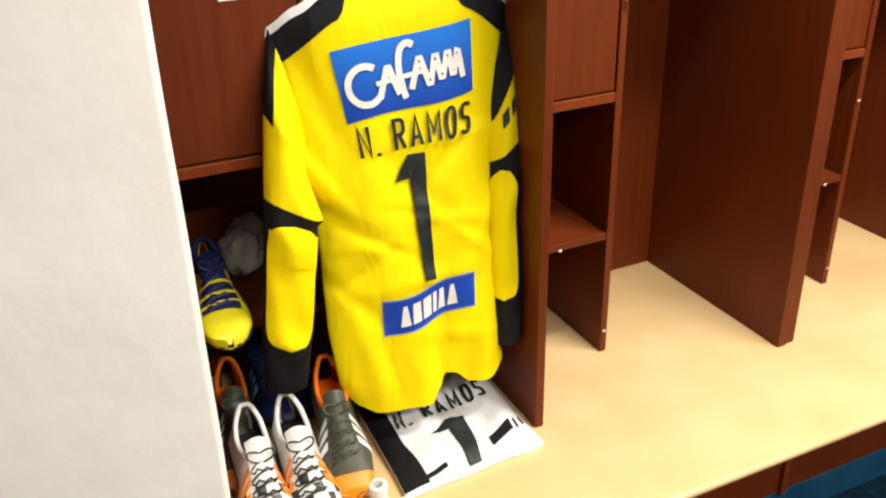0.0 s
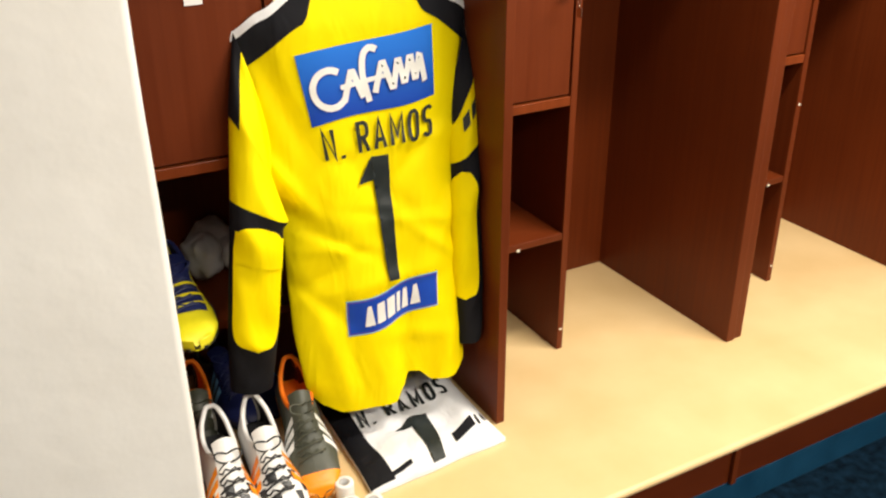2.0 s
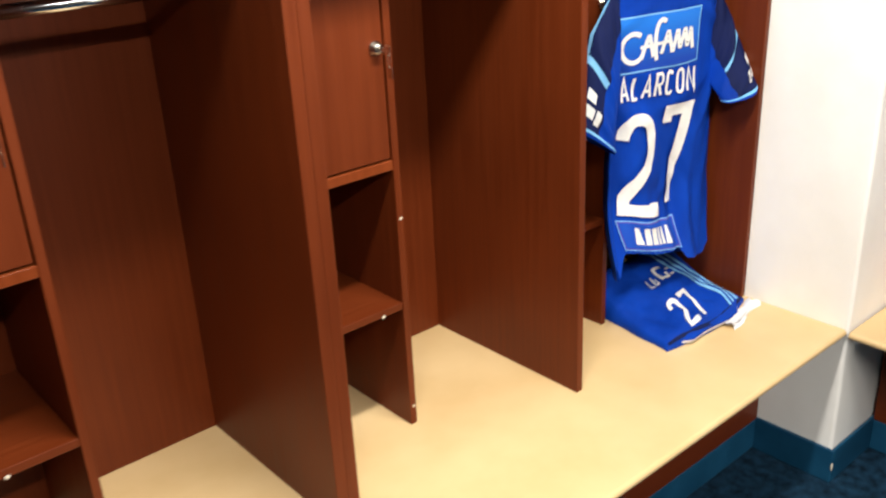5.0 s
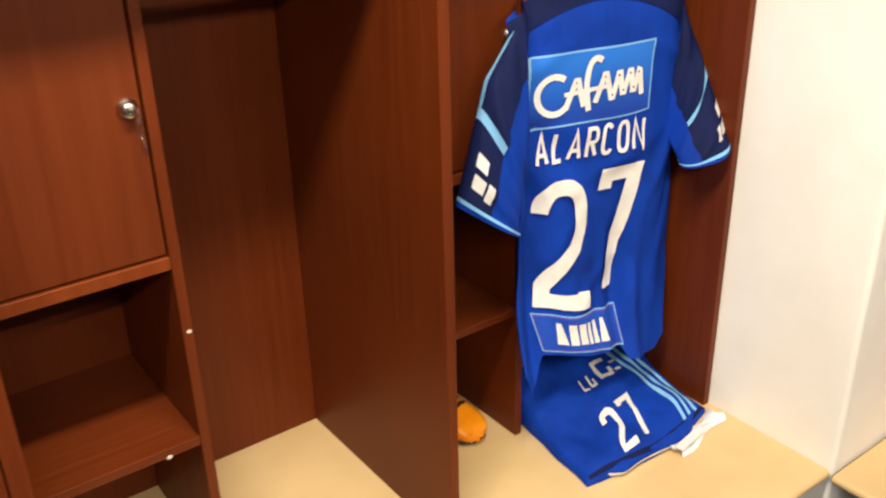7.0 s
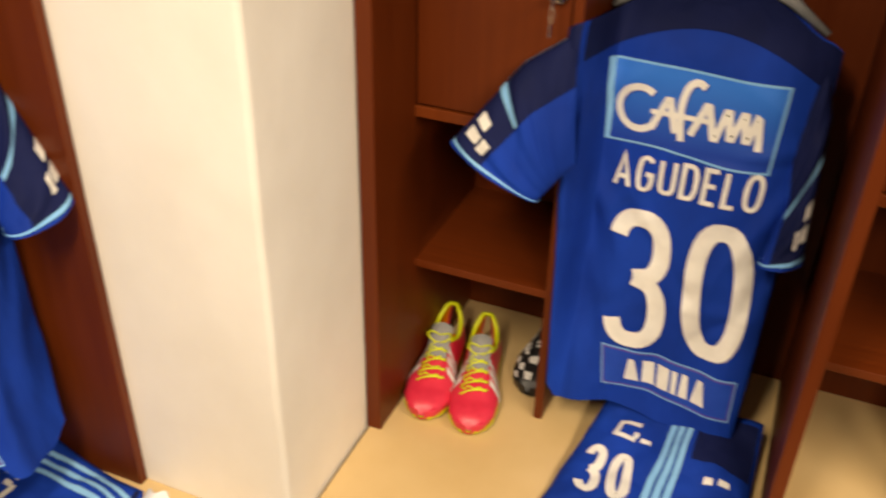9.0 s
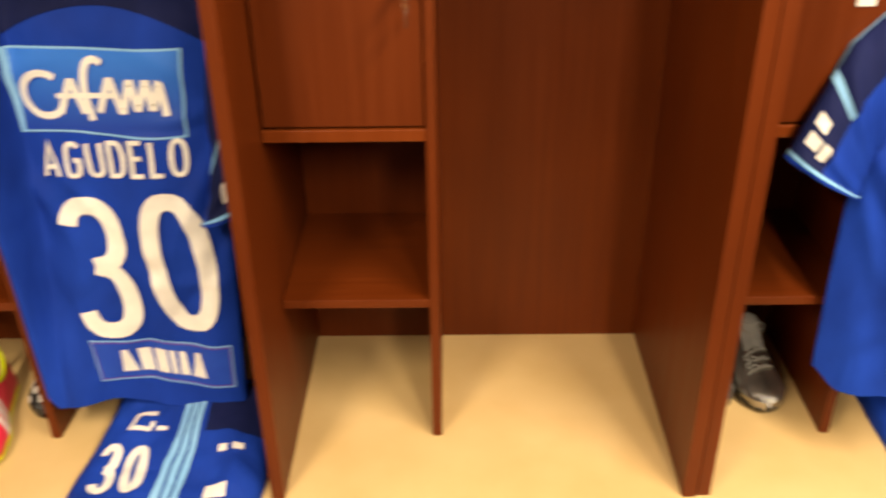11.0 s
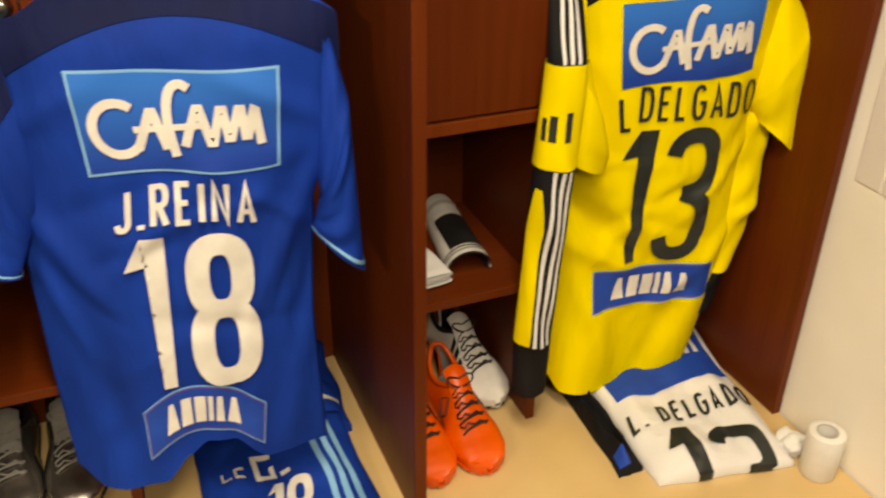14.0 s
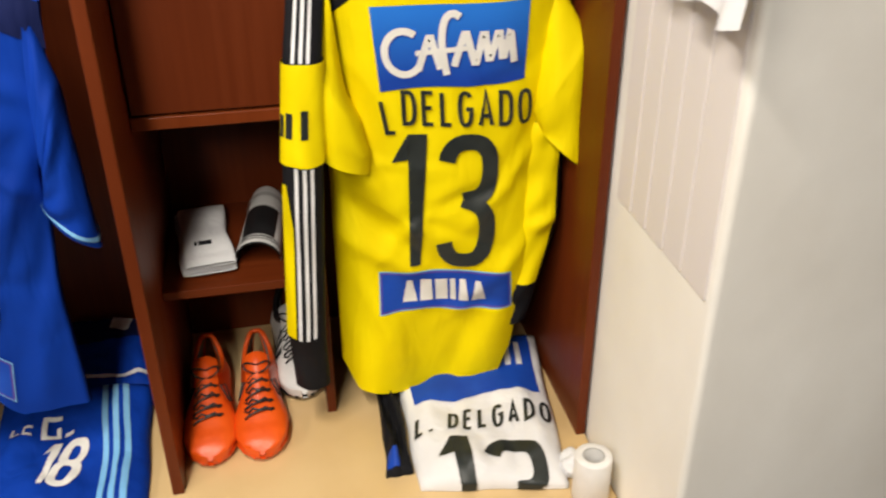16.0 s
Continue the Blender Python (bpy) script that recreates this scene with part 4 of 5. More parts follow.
# ---- folded shorts ----
class Shorts:
    """Shorts laid flat on the bench: a puffy sheet over four plan corners (front left, front right, back right, back left)."""

    def __init__(self, name, label, corners, thick, main, seed, rise=0.0, bow=0.0, category="shorts"):
        self.c = [Vector((x, y, 0)) for x, y in corners]
        self.thick, self.rise, self.bow = thick, rise, bow
        base = (self.c[0] + self.c[1] + self.c[2] + self.c[3]) / 4
        self.base = base
        self.ob = thing(name, Matrix.Translation((base.x, base.y, BENCH)), label, category, "folded shorts" if category == "shorts" else "")
        rnd = random.Random(seed)
        self.w = [(rnd.uniform(5, 11), rnd.uniform(3, 8), rnd.uniform(0, 6), rnd.uniform(0.2, 0.5)) for _ in range(4)]
        bm, rows = grid(34, 28, lambda u, v: self.at(u, v))
        low = [[Vector((p.co.x, p.co.y, 0.0012)) for p in r] for r in rows]
        rim = [rows[0][i] for i in range(35)] + [rows[j][34] for j in range(1, 29)] + [rows[28][i] for i in range(33, -1, -1)] + [rows[j][0] for j in range(27, 0, -1)]
        foot = [bm.verts.new((p.co.x, p.co.y, 0.0012)) for p in rim]
        for k in range(len(rim)):
            n = (k + 1) % len(rim)
            bm.faces.new((rim[k], foot[k], foot[n], rim[n]))
        part("cloth", bm, main, self.ob, smooth=True)

    def at(self, s, t, off=0.0):
        a = self.c[0].lerp(self.c[1], s)
        b = self.c[3].lerp(self.c[2], s)
        fall = 0.0
        if t < 0:
            fall, t = -t, 0.0
        p = a.lerp(b, t) - self.base
        side = (b - a).normalized()
        p += side * self.bow * (s - 0.5) ** 2 * (1 - t)
        e = max(0.0, min(1.0, 6 * min(s, 1 - s))) ** 0.6 * max(0.0, min(1.0, 7 * min(t + 0.015, 1.05 - t))) ** 0.6
        z = self.thick * (0.35 + 0.65 * e) + self.rise * t ** 2 + 0.010 * e * sum(w * math.sin(a1 * s + b1 * t + ph) for a1, b1, ph, w in self.w)
        p.x += 0.007 * noise.noise((s * 3.1, t * 3.3, self.thick * 90))
        p.y += 0.007 * noise.noise((s * 3.1, t * 3.3, self.thick * 90 + 7))
        z += 0.010 * e * noise.noise((s * 5.0, t * 4.0, self.thick * 70)) + 0.006 * e * noise.noise((s * 11.0, t * 9.0, self.thick * 50))
        p.z = max(0.003, z - fall * 0.25) + off
        if fall:
            p -= side * (0.002 + off)
        return p

    def lower_leg(self, s0, s1, out, material, trim=None):
        """The under leg, a soft roll that shows below the front hem."""
        def f(u, v, grow=0.0):
            a = math.pi * v
            p = self.at(s0 + (s1 - s0) * u, 0.04)
            q = self.at(s0 + (s1 - s0) * u, 0.30)
            d = Vector((p.x - q.x, p.y - q.y, 0)).normalized()
            bulge = out * math.sin(a) * (0.75 + 0.25 * math.sin(9 * u + 1)) * min(1.0, 6 * u + 0.1, 6 * (1 - u) + 0.1) + grow
            return Vector((p.x, p.y, 0.0012 + (0.026 + grow) * 0.5 * (1 - math.cos(a)))) + d * bulge
        part("lower_leg", grid(26, 12, f)[0], material, self.ob, "lower leg of the shorts", True)
        if trim:
            part("lower_trim", grid(26, 3, lambda u, v: f(0.02 + 0.96 * u, 0.30 + 0.22 * v, 0.0016))[0], trim, self.ob, "white hem trim", True)

    def strip(self, name, f, material, off, nu=20, nv=20, label=""):
        bm, _ = grid(nu, nv, lambda u, v: self.at(*f(u, v), off))
        part(name, bm, material, self.ob, label, True)

    def words(self, text, quad, material, thick=0.008, gap=0.008, name="lettering"):
        """Printed characters over four corners tl, tr, br, bl in s, t."""
        size = [self.c[0].lerp(self.c[1], q[0]).lerp(self.c[3].lerp(self.c[2], q[0]), q[1]) for q in quad]
        w, h = (size[1] - size[0]).length, (size[0] - size[3]).length
        bm = on_quad(number_one(0, w, 0, h) if text == "1" else lettering(text, w, h, thick, gap), w, h, quad)
        for v in bm.verts:
            v.co = self.at(v.co.x, v.co.z, 0.0032 - v.co.y)
        part(name, bm, material, self.ob, "", True)


def side_stripes(sh, s0, gap, t0=0.02, t1=0.98, curve=0.0, n=3, width=0.03):
    for k in range(n):
        sh.strip("side_stripe", lambda u, v, k=k: (s0 + gap * k + width * u + curve * (v - 0.3) ** 2, t0 + (t1 - t0) * v), SKY, 0.0025, 3, 24, "light blue side stripe")


def blocks(sh, spots, material, name="mark"):
    for s0, s1, t0, t1 in spots:
        sh.strip(name, lambda u, v: (s0 + (s1 - s0) * u, t0 + (t1 - t0) * v), material, 0.003, 4, 4, "plain printed mark")


s1 = Shorts("shorts", "white football shorts with black side panel, folded", [(0.512, 1.568), (0.842, 1.592), (0.838, 2.02), (0.53, 2.02)], 0.030, WHITE, 4, 0.03)
s1.strip("side_panel", lambda u, v: (-0.004 + 0.17 * u * (1 - 0.35 * v), 0.01 + 0.97 * v), BLACK, 0.0025, 8, 24, "black side panel")
s1.strip("front_trim", lambda u, v: (0.05 + 0.27 * u, 0.012 + 0.024 * v + 0.03 * u), BLACK, 0.0034, 14, 3, "black hem trim")
for a, b in ((0.66, 0.86), (0.89, 0.905), (0.945, 0.96)):
    s1.strip("hem_stripe", lambda u, v, a=a, b=b: (a + (b - a) * u, 0.045 + (a - 0.6) * 0.25 + 0.06 * v + (b - a) * 0.3 * u), BLACK, 0.0034, 8, 3, "black stripe")
s1.words("N. RAMOS", [(0.17, 0.51), (0.87, 0.53), (0.87, 0.41), (0.16, 0.38)], PRINT_BLACK, 0.008)
s1.words("1", [(0.36, 0.34), (0.62, 0.34), (0.55, 0.01), (0.30, 0.01)], PRINT_BLACK, name="number")
s1.strip("waist_patch", lambda u, v: (0.56 + 0.3 * u, 0.63 + 0.25 * v), PATCH_DEEP, 0.003, 10, 8, "blue printed patch")

s27 = Shorts("shorts", "blue football shorts with three pale stripes, folded on the bench", [(2.62, 1.588), (3.03, 1.602), (3.045, 1.93), (2.668, 1.92)], 0.036, BLUE, 7, 0.085, 0.10)
side_stripes(s27, 0.80, 0.062, 0.02, 0.98, -0.35)
s27.words("27", [(0.31, 0.40), (0.61, 0.46), (0.55, 0.09), (0.29, 0.05)], PRINT_WHITE, 0.015, 0.012, "number")
blocks(s27, [(0.37, 0.385, 0.60, 0.70), (0.385, 0.42, 0.60, 0.62), (0.44, 0.455, 0.61, 0.71), (0.455, 0.49, 0.61, 0.63), (0.475, 0.49, 0.63, 0.67), (0.53, 0.56, 0.62, 0.78), (0.56, 0.65, 0.62, 0.65), (0.56, 0.65, 0.75, 0.78), (0.63, 0.66, 0.65, 0.69), (0.68, 0.73, 0.64, 0.66), (0.68, 0.73, 0.71, 0.73)], PRINT_WHITE)
s27.strip("hem", lambda u, v: (0.02 + 0.96 * u, 0.004 + 0.03 * v), NAVY, 0.003, 30, 3, "navy hem line")
s27.lower_leg(0.1, 0.9, 0.03, BLUE, WHITE)

s30 = Shorts("shorts", "blue football shorts with pale stripes, folded under a jersey", [(3.31, 0.925), (3.31, 0.545), (3.64, 0.552), (3.62, 0.862)], 0.036, BLUE, 12, 0.06)
s30.lower_leg(0.05, 0.95, 0.022, BLUE, WHITE)
side_stripes(s30, 0.46, 0.05, 0.02, 0.98, 0.05, 3, 0.036)
s30.words("30", [(0.08, 0.51), (0.35, 0.51), (0.42, 0.12), (0.11, 0.14)], PRINT_WHITE, 0.016, 0.010, "number")
blocks(s30, [(0.17, 0.20, 0.60, 0.74), (0.20, 0.30, 0.60, 0.63), (0.20, 0.30, 0.71, 0.74), (0.28, 0.31, 0.63, 0.67), (0.33, 0.39, 0.61, 0.64), (0.74, 0.79, 0.42, 0.46), (0.82, 0.88, 0.43, 0.47), (0.72, 0.84, 0.12, 0.2)], PRINT_WHITE)
s30.strip("dark_fold", lambda u, v: (0.64 + 0.34 * u, 0.55 + 0.4 * v), NAVY, 0.0026, 12, 12, "dark folded lining")

s18 = Shorts("shorts", "blue football shorts with stripes and white number, folded", [(3.338, -0.668), (3.305, -0.972), (3.66, -0.955), (3.66, -0.672)], 0.040, BLUE, 21, 0.03)
s18.lower_leg(0.06, 0.97, 0.03, BLUE, WHITE)
s18.strip("hem_trim", lambda u, v: (0.01 + 0.98 * u, 0.006 + 0.034 * v), WHITE, 0.003, 30, 3, "white hem trim")
s18.strip("hem", lambda u, v: (0.01 + 0.98 * u, 0.044 + 0.028 * v), NAVY, 0.003, 30, 3, "navy hem line")
top = Shorts("training_top", "royal blue training top with white piping, folded behind the shorts", [(3.69, -0.705), (3.64, -0.978), (3.888, -0.985), (3.888, -0.715)], 0.055, BLUE, 41, 0.03, category="training top")
top.strip("piping", lambda u, v: (0.02 + 0.94 * u, 0.10 + 0.05 * v + 0.06 * u), WHITE, 0.003, 24, 3, "white piping")
top.strip("collar", lambda u, v: (0.08 + 0.84 * u, 0.62 + 0.3 * v), NAVY, 0.003, 16, 6, "dark navy collar fold")
top.strip("label_tab", lambda u, v: (0.58 + 0.14 * u, 0.74 + 0.2 * v), PAPER, 0.006, 4, 4, "white label tab")
side_stripes(s18, 0.73, 0.068, 0.075, 0.98, -0.08, 3, 0.038)
s18.words("1", [(0.37, 0.54), (0.47, 0.55), (0.41, 0.22), (0.31, 0.21)], PRINT_WHITE, name="number")
s18.words("8", [(0.49, 0.56), (0.66, 0.57), (0.57, 0.20), (0.40, 0.20)], PRINT_WHITE, 0.015, name="number")
blocks(s18, [(0.12, 0.135, 0.62, 0.70), (0.135, 0.18, 0.62, 0.64), (0.20, 0.215, 0.62, 0.70), (0.215, 0.26, 0.62, 0.64), (0.215, 0.26, 0.68, 0.70), (0.32, 0.355, 0.60, 0.76), (0.355, 0.45, 0.60, 0.63), (0.42, 0.45, 0.63, 0.68), (0.355, 0.45, 0.73, 0.76), (0.48, 0.54, 0.60, 0.63)], PRINT_WHITE)

s13 = Shorts("shorts", "white football shorts with black lettering and blue patch, folded", [(3.285, -1.462), (3.238, -1.735), (3.66, -1.79), (3.64, -1.47)], 0.040, WHITE, 33, 0.03)
s13.strip("waist_patch", lambda u, v: (0.06 + 0.88 * u, 0.55 + 0.43 * v), PATCH_DEEP, 0.0026, 16, 12, "blue printed patch")
s13.words("L. DELGADO", [(0.05, 0.44), (0.98, 0.48), (0.97, 0.34), (0.03, 0.30)], PRINT_BLACK, 0.0075, 0.009)
s13.words("1", [(0.15, 0.24), (0.38, 0.25), (0.38, -0.34), (0.15, -0.34)], PRINT_BLACK, name="number")
s13.words("3", [(0.46, 0.24), (0.88, 0.22), (0.88, -0.34), (0.46, -0.34)], PRINT_BLACK, 0.03, name="number")
blocks(s13, [(0.66, 0.70, 0.74, 0.9), (0.74, 0.78, 0.74, 0.9), (0.82, 0.86, 0.74, 0.9)], PRINT_WHITE)
dark = Shorts("shorts", "black shorts leg with blue lining beside the white shorts", [(3.33, -1.405), (3.33, -1.455), (3.62, -1.462), (3.60, -1.425)], 0.03, BLACK, 35, 0.02)
dark.strip("lining", lambda u, v: (0.05 + 0.5 * u, 0.02 + 0.12 * v), PATCH_DEEP, 0.003, 6, 4, "blue lining edge")

# white briefs that stick out under the blue shorts
def briefs(place, turn, w, d, label):
    t = thing("underwear", pose(*place, 0, 0, turn), label, "underwear")
    bm, _ = grid(16, 10, lambda u, v: Vector(((u - 0.5) * w + 0.006 * math.sin(9 * v), (v - 0.5) * d * (0.75 + 0.25 * math.sin(7 * u)), 0.002 + 0.016 * (1 - (2 * v - 1) ** 4) * (0.6 + 0.4 * math.sin(11 * u + 2)))))
    part("cloth", bm, WHITE, t, smooth=True)
    bm, _ = grid(8, 3, lambda u, v: Vector((-w * 0.5 + 0.10 * u, -d * 0.35 + 0.02 * v, 0.021)))
    part("label_tab", bm, PAPER, t, "small white tab")


briefs((2.945, 1.588, BENCH), 10, 0.19, 0.055, "white cotton briefs showing under blue shorts")


# ---- boots ----
WIDTH = [(0.0, 0.012), (0.03, 0.028), (0.12, 0.040), (0.3, 0.040), (0.45, 0.040), (0.7, 0.054), (0.85, 0.050), (0.95, 0.036), (0.985, 0.022), (1.0, 0.006)]
TOP = [(0.0, 0.10), (0.05, 0.124), (0.2, 0.112), (0.4, 0.114), (0.55, 0.094), (0.7, 0.070), (0.85, 0.053), (0.95, 0.042), (1.0, 0.022)]


def boot_point(t, a, length, grow=0.0):
    w, h = curve_at(WIDTH, t) + grow, curve_at(TOP, t) + grow
    c, s = math.cos(a), math.sin(a)
    zc = 0.036
    x = w * math.copysign(abs(c) ** 0.75, c) * (1 if s < 0 else 1 - 0.28 * max(0.0, s) * (h - 0.04) / 0.06)
    z = zc + ((h - zc) * s if s > 0 else (zc - 0.012 + grow) * max(-1.0, 1.5 * s))
    return Vector((x, length * (0.5 - t), z))


def gape(t):
    return radians(56) * max(0.0, math.sin(math.pi * min(1.0, max(0.0, (t - 0.02) / 0.46)))) ** 0.42


def boot(m, label, upper, collar, lining, sole, lace, accents=(), toe=None, tongue=None, group="football boots", length=0.30):
    ob = thing("football_boot", m, label, "football boot", group)
    def shell(grow):
        def f(u, v):
            g = gape(v)
            return boot_point(v, math.pi / 2 + g + (2 * math.pi - 2 * g) * u, length, grow)
        return f
    body = part("upper", grid(30, 34, shell(0.0))[0], upper, ob, smooth=True)
    part("lining", grid(30, 20, lambda u, v: shell(-0.003)(u, 0.015 + v * 0.5))[0], lining, ob, "dark inner lining", True)
    part("insole", grid(6, 10, lambda u, v: Vector(((u - 0.5) * 1.5 * curve_at(WIDTH, 0.06 + 0.4 * v), length * (0.44 - 0.4 * v), 0.03)))[0], lining, ob)
    rim = [boot_point(t, math.pi / 2 + gape(t), length, 0.0005) for t in [0.03 + 0.44 * k / 14 for k in range(15)]] + [boot_point(t, math.pi / 2 - gape(t), length, 0.0005) for t in [0.47 - 0.44 * k / 14 for k in range(15)]]
    part("collar", rod(rim + rim[:1], 0.0052, sides=8, caps=False), collar, ob, "padded collar", True)
    part("tongue", grid(8, 8, lambda u, v: Vector(((u - 0.5) * 0.046, length * (0.5 - 0.36 - 0.24 * v), curve_at(TOP, 0.36 + 0.24 * v) + 0.004 + 0.012 * (1 - v) - 0.012 * (2 * u - 1) ** 2)))[0], tongue or upper, ob, "", True)
    if toe:
        part("toe_cap", grid(24, 8, lambda u, v: boot_point(0.86 + 0.14 * v, math.pi * 2 * u, length, 0.0012), closed_u=True)[0], toe, ob, "contrasting toe", True)
    lines = []
    for k in range(5):
        t = 0.47 + 0.065 * k
        a, b = radians(62), radians(118)
        lines.append([boot_point(t + (0.02 if j % 2 else 0), a + (b - a) * j / 6, length, 0.0035 + 0.003 * math.sin(math.pi * j / 6)) for j in range(7)])
        lines.append([boot_point(t + 0.055 * j / 6, a + (b - a) * j / 6, length, 0.004 + 0.003 * math.sin(math.pi * j / 6)) for j in range(7)])
    bm = bmesh.new()
    for pts in lines:
        rod(pts, 0.0022, bm, 6)
    for sgn in (-1, 1):
        top = boot_point(0.46, math.pi / 2, length, 0.01)
        rod([top + Vector((sgn * 0.026 * math.sin(q), -0.004 * q + 0.006 * math.sin(2 * q), 0.012 * math.sin(q) - 0.004 * q)) for q in [math.pi * k / 8 for k in range(9)]], 0.002, bm, 6)
    part("laces", bm, lace, ob, "tied laces", True)
    for kind, mat in accents:
        if kind == "stripes":
            for k in range(3):
                for sgn in (1, -1):
                    def f(u, v, k=k, sgn=sgn):
                        a = radians(-8 + 62 * v)
                        return boot_point(0.47 + 0.078 * k + 0.05 * u + 0.07 * (1 - v), a if sgn > 0 else math.pi - a, length, 0.0015)
                    part("side_stripe", grid(3, 10, f)[0], mat, body, "slanted side stripe", True)
        elif kind == "checks":
            for i in range(5):
                for j in range(6):
                    if (i + j) % 2:
                        part("check", grid(3, 3, lambda u, v, i=i, j=j: boot_point(0.62 + 0.068 * i + 0.06 * u, radians(15 + 25 * j + 22 * v * (1 - 0.3 * u)), length, 0.0014))[0], mat, body, "dark triangular print", True)
        elif kind == "swoosh":
            for sgn in (1, -1):
                def f(u, v, sgn=sgn):
                    a = radians(4 + 34 * u ** 1.6 + 16 * v * math.sin(math.pi * min(1, u + 0.15)))
                    return boot_point(0.80 - 0.33 * u, a if sgn > 0 else math.pi - a, length, 0.0015)
                part("side_mark", grid(14, 4, f)[0], mat, body, "curved dark side mark", True)
        elif kind == "diamond":
            for sgn in (1, -1):
                pts = [boot_point(0.5 + 0.07 * math.cos(q), (lambda a: a if sgn > 0 else math.pi - a)(radians(26 + 22 * math.sin(q))), length, 0.002) for q in [2 * math.pi * k / 4 for k in range(5)]]
                part("side_outline", rod(pts, 0.0016, sides=5, caps=False), mat, body, "dark diamond outline")
        elif kind == "vamp":
            part("vamp", grid(14, 12, lambda u, v: boot_point(0.44 + 0.34 * v, radians(48 + 84 * u), length, 0.0018))[0], mat, body, "dark front panel", True)
            for k in range(4):
                part("band", grid(14, 3, lambda u, v, k=k: boot_point(0.485 + 0.075 * k + 0.02 * v + 0.03 * u, radians(46 + 88 * u), length, 0.0055))[0], upper, body, "bright band across the front", True)
        elif kind == "heel":
            part("heel_counter", grid(20, 6, lambda u, v: boot_point(0.005 + 0.12 * v, math.pi * (1.05 + 0.9 * u), length, 0.0014))[0], mat, body, "contrasting heel", True)
    bm = bmesh.new()
    outline = [boot_point(0.01 + 0.98 * k / 16, 0, length) for k in range(17)] + [boot_point(0.99 - 0.98 * k / 16, math.pi, length) for k in range(17)]
    low = [bm.verts.new((p.x * 0.93, p.y * 0.985, 0.009)) for p in outline]
    high = [bm.verts.new((p.x * 1.0, p.y, 0.017)) for p in outline]
    for k in range(len(low)):
        n = (k + 1) % len(low)
        bm.faces.new((low[k], low[n], high[n], high[k]))
    bm.faces.new(low[::-1])
    bm.faces.new(high)
    part("sole_plate", bm, sole, ob, "moulded sole plate")
    for x, y in ((-0.022, 0.1), (0.022, 0.1), (-0.024, 0.045), (0.024, 0.045), (-0.032, -0.05), (0.032, -0.05), (-0.02, -0.1), (0.02, -0.1)):
        part("stud", rod([(x, y, 0.010), (x, y, 0.0008)], [0.0065, 0.0045], sides=8), sole, ob, "moulded stud")
    return ob


def pair(spots, *args, **kw):
    """Two boots at (x, y, turn[, lean, z]) poses; turn 0 points the toe along -y."""
    for s in spots:
        x, y, turn = s[:3]
        lean = s[3] if len(s) > 3 else 0
        z = s[4] if len(s) > 4 else BENCH
        boot(pose(x, y, z, s[5] if len(s) > 5 else 0, lean, turn), *args, **kw)


# beside the white column: white and orange pair in front, olive pair and navy pair behind
pair([(0.247, 1.672, -2, 3, BENCH + 0.040, 15), (0.338, 1.668, -5, -3, BENCH + 0.040, 15)], "white football boot with black checks and orange stripes", WHITE_BOOT, WHITE_BOOT, LINING, BLACK_BOOT, BLACK_BOOT, (("stripes", AMBER_BOOT), ("checks", BLACK_BOOT)))
pair([(0.438, 1.742, -10, -3, BENCH + 0.056, 22), (0.246, 1.862, -7, 3, BENCH + 0.036, 14)], "dark olive football boot with orange lining and toe", OLIVE_BOOT, ORANGE_LINING, ORANGE_LINING, AMBER_BOOT, OLIVE_BOOT, (("stripes", WHITE_BOOT),), toe=AMBER_BOOT)
pair([(0.355, 2.04, 6), (0.428, 2.05, -4)], "navy football boot with pale stripes", NAVY_BOOT, OLIVE_BOOT, LINING, BLACK_BOOT, NAVY_BOOT, (("stripes", SKY),))
# on the cubby shelf above them
boot(pose(0.254, 1.885, 0.8425, 0, 0, -4), "yellow football boot with a navy tongue and yellow bands", YELLOW_BOOT, NAVY_BOOT, NAVY_BOOT, BLACK_BOOT, NAVY_BOOT, (("heel", NAVY_BOOT), ("swoosh", NAVY_BOOT), ("vamp", NAVY_BOOT)), tongue=NAVY_BOOT)
# the other lockers
pair([(2.52, 2.01, 8), (2.43, 2.03, 0)], "orange football boot with black laces", AMBER_BOOT, BLACK_BOOT, LINING, BLACK_BOOT, BLACK_BOOT)
pair([(3.578, 1.245, -81), (3.575, 1.148, -77)], "pink-red football boot with lime laces and lining", PINK_BOOT, LIME_BOOT, AMBER_BOOT, LIME_BOOT, LIME_BOOT, (("stripes", WHITE_BOOT),), tongue=GREY_LINING)
pair([(3.745, 1.035, -92)], "black football boot with white checks", BLACK_BOOT, BLACK_BOOT, LINING, BLACK_BOOT, BLACK_BOOT, (("checks", WHITE_BOOT), ("stripes", WHITE_BOOT)))
pair([(3.752, -0.362, -92), (3.748, -0.462, -88)], "silver football boot with black side mark", SILVER_BOOT, BLACK_BOOT, LINING, BLACK_BOOT, GREY_LINING, (("swoosh", BLACK_BOOT),), tongue=GREY_LINING)
pair([(3.575, -1.082, -90), (3.572, -1.182, -91)], "bright orange football boot with black laces", ORANGE_BOOT, ORANGE_BOOT, GREY_LINING, ORANGE_BOOT, BLACK_BOOT, (("diamond", BLACK_BOOT),))
boot(pose(3.738, -1.262, BENCH, 0, 0, -86), "white and black football boot behind the orange pair", WHITE_BOOT, BLACK_BOOT, LINING, BLACK_BOOT, BLACK_BOOT, (("stripes", BLACK_BOOT),))


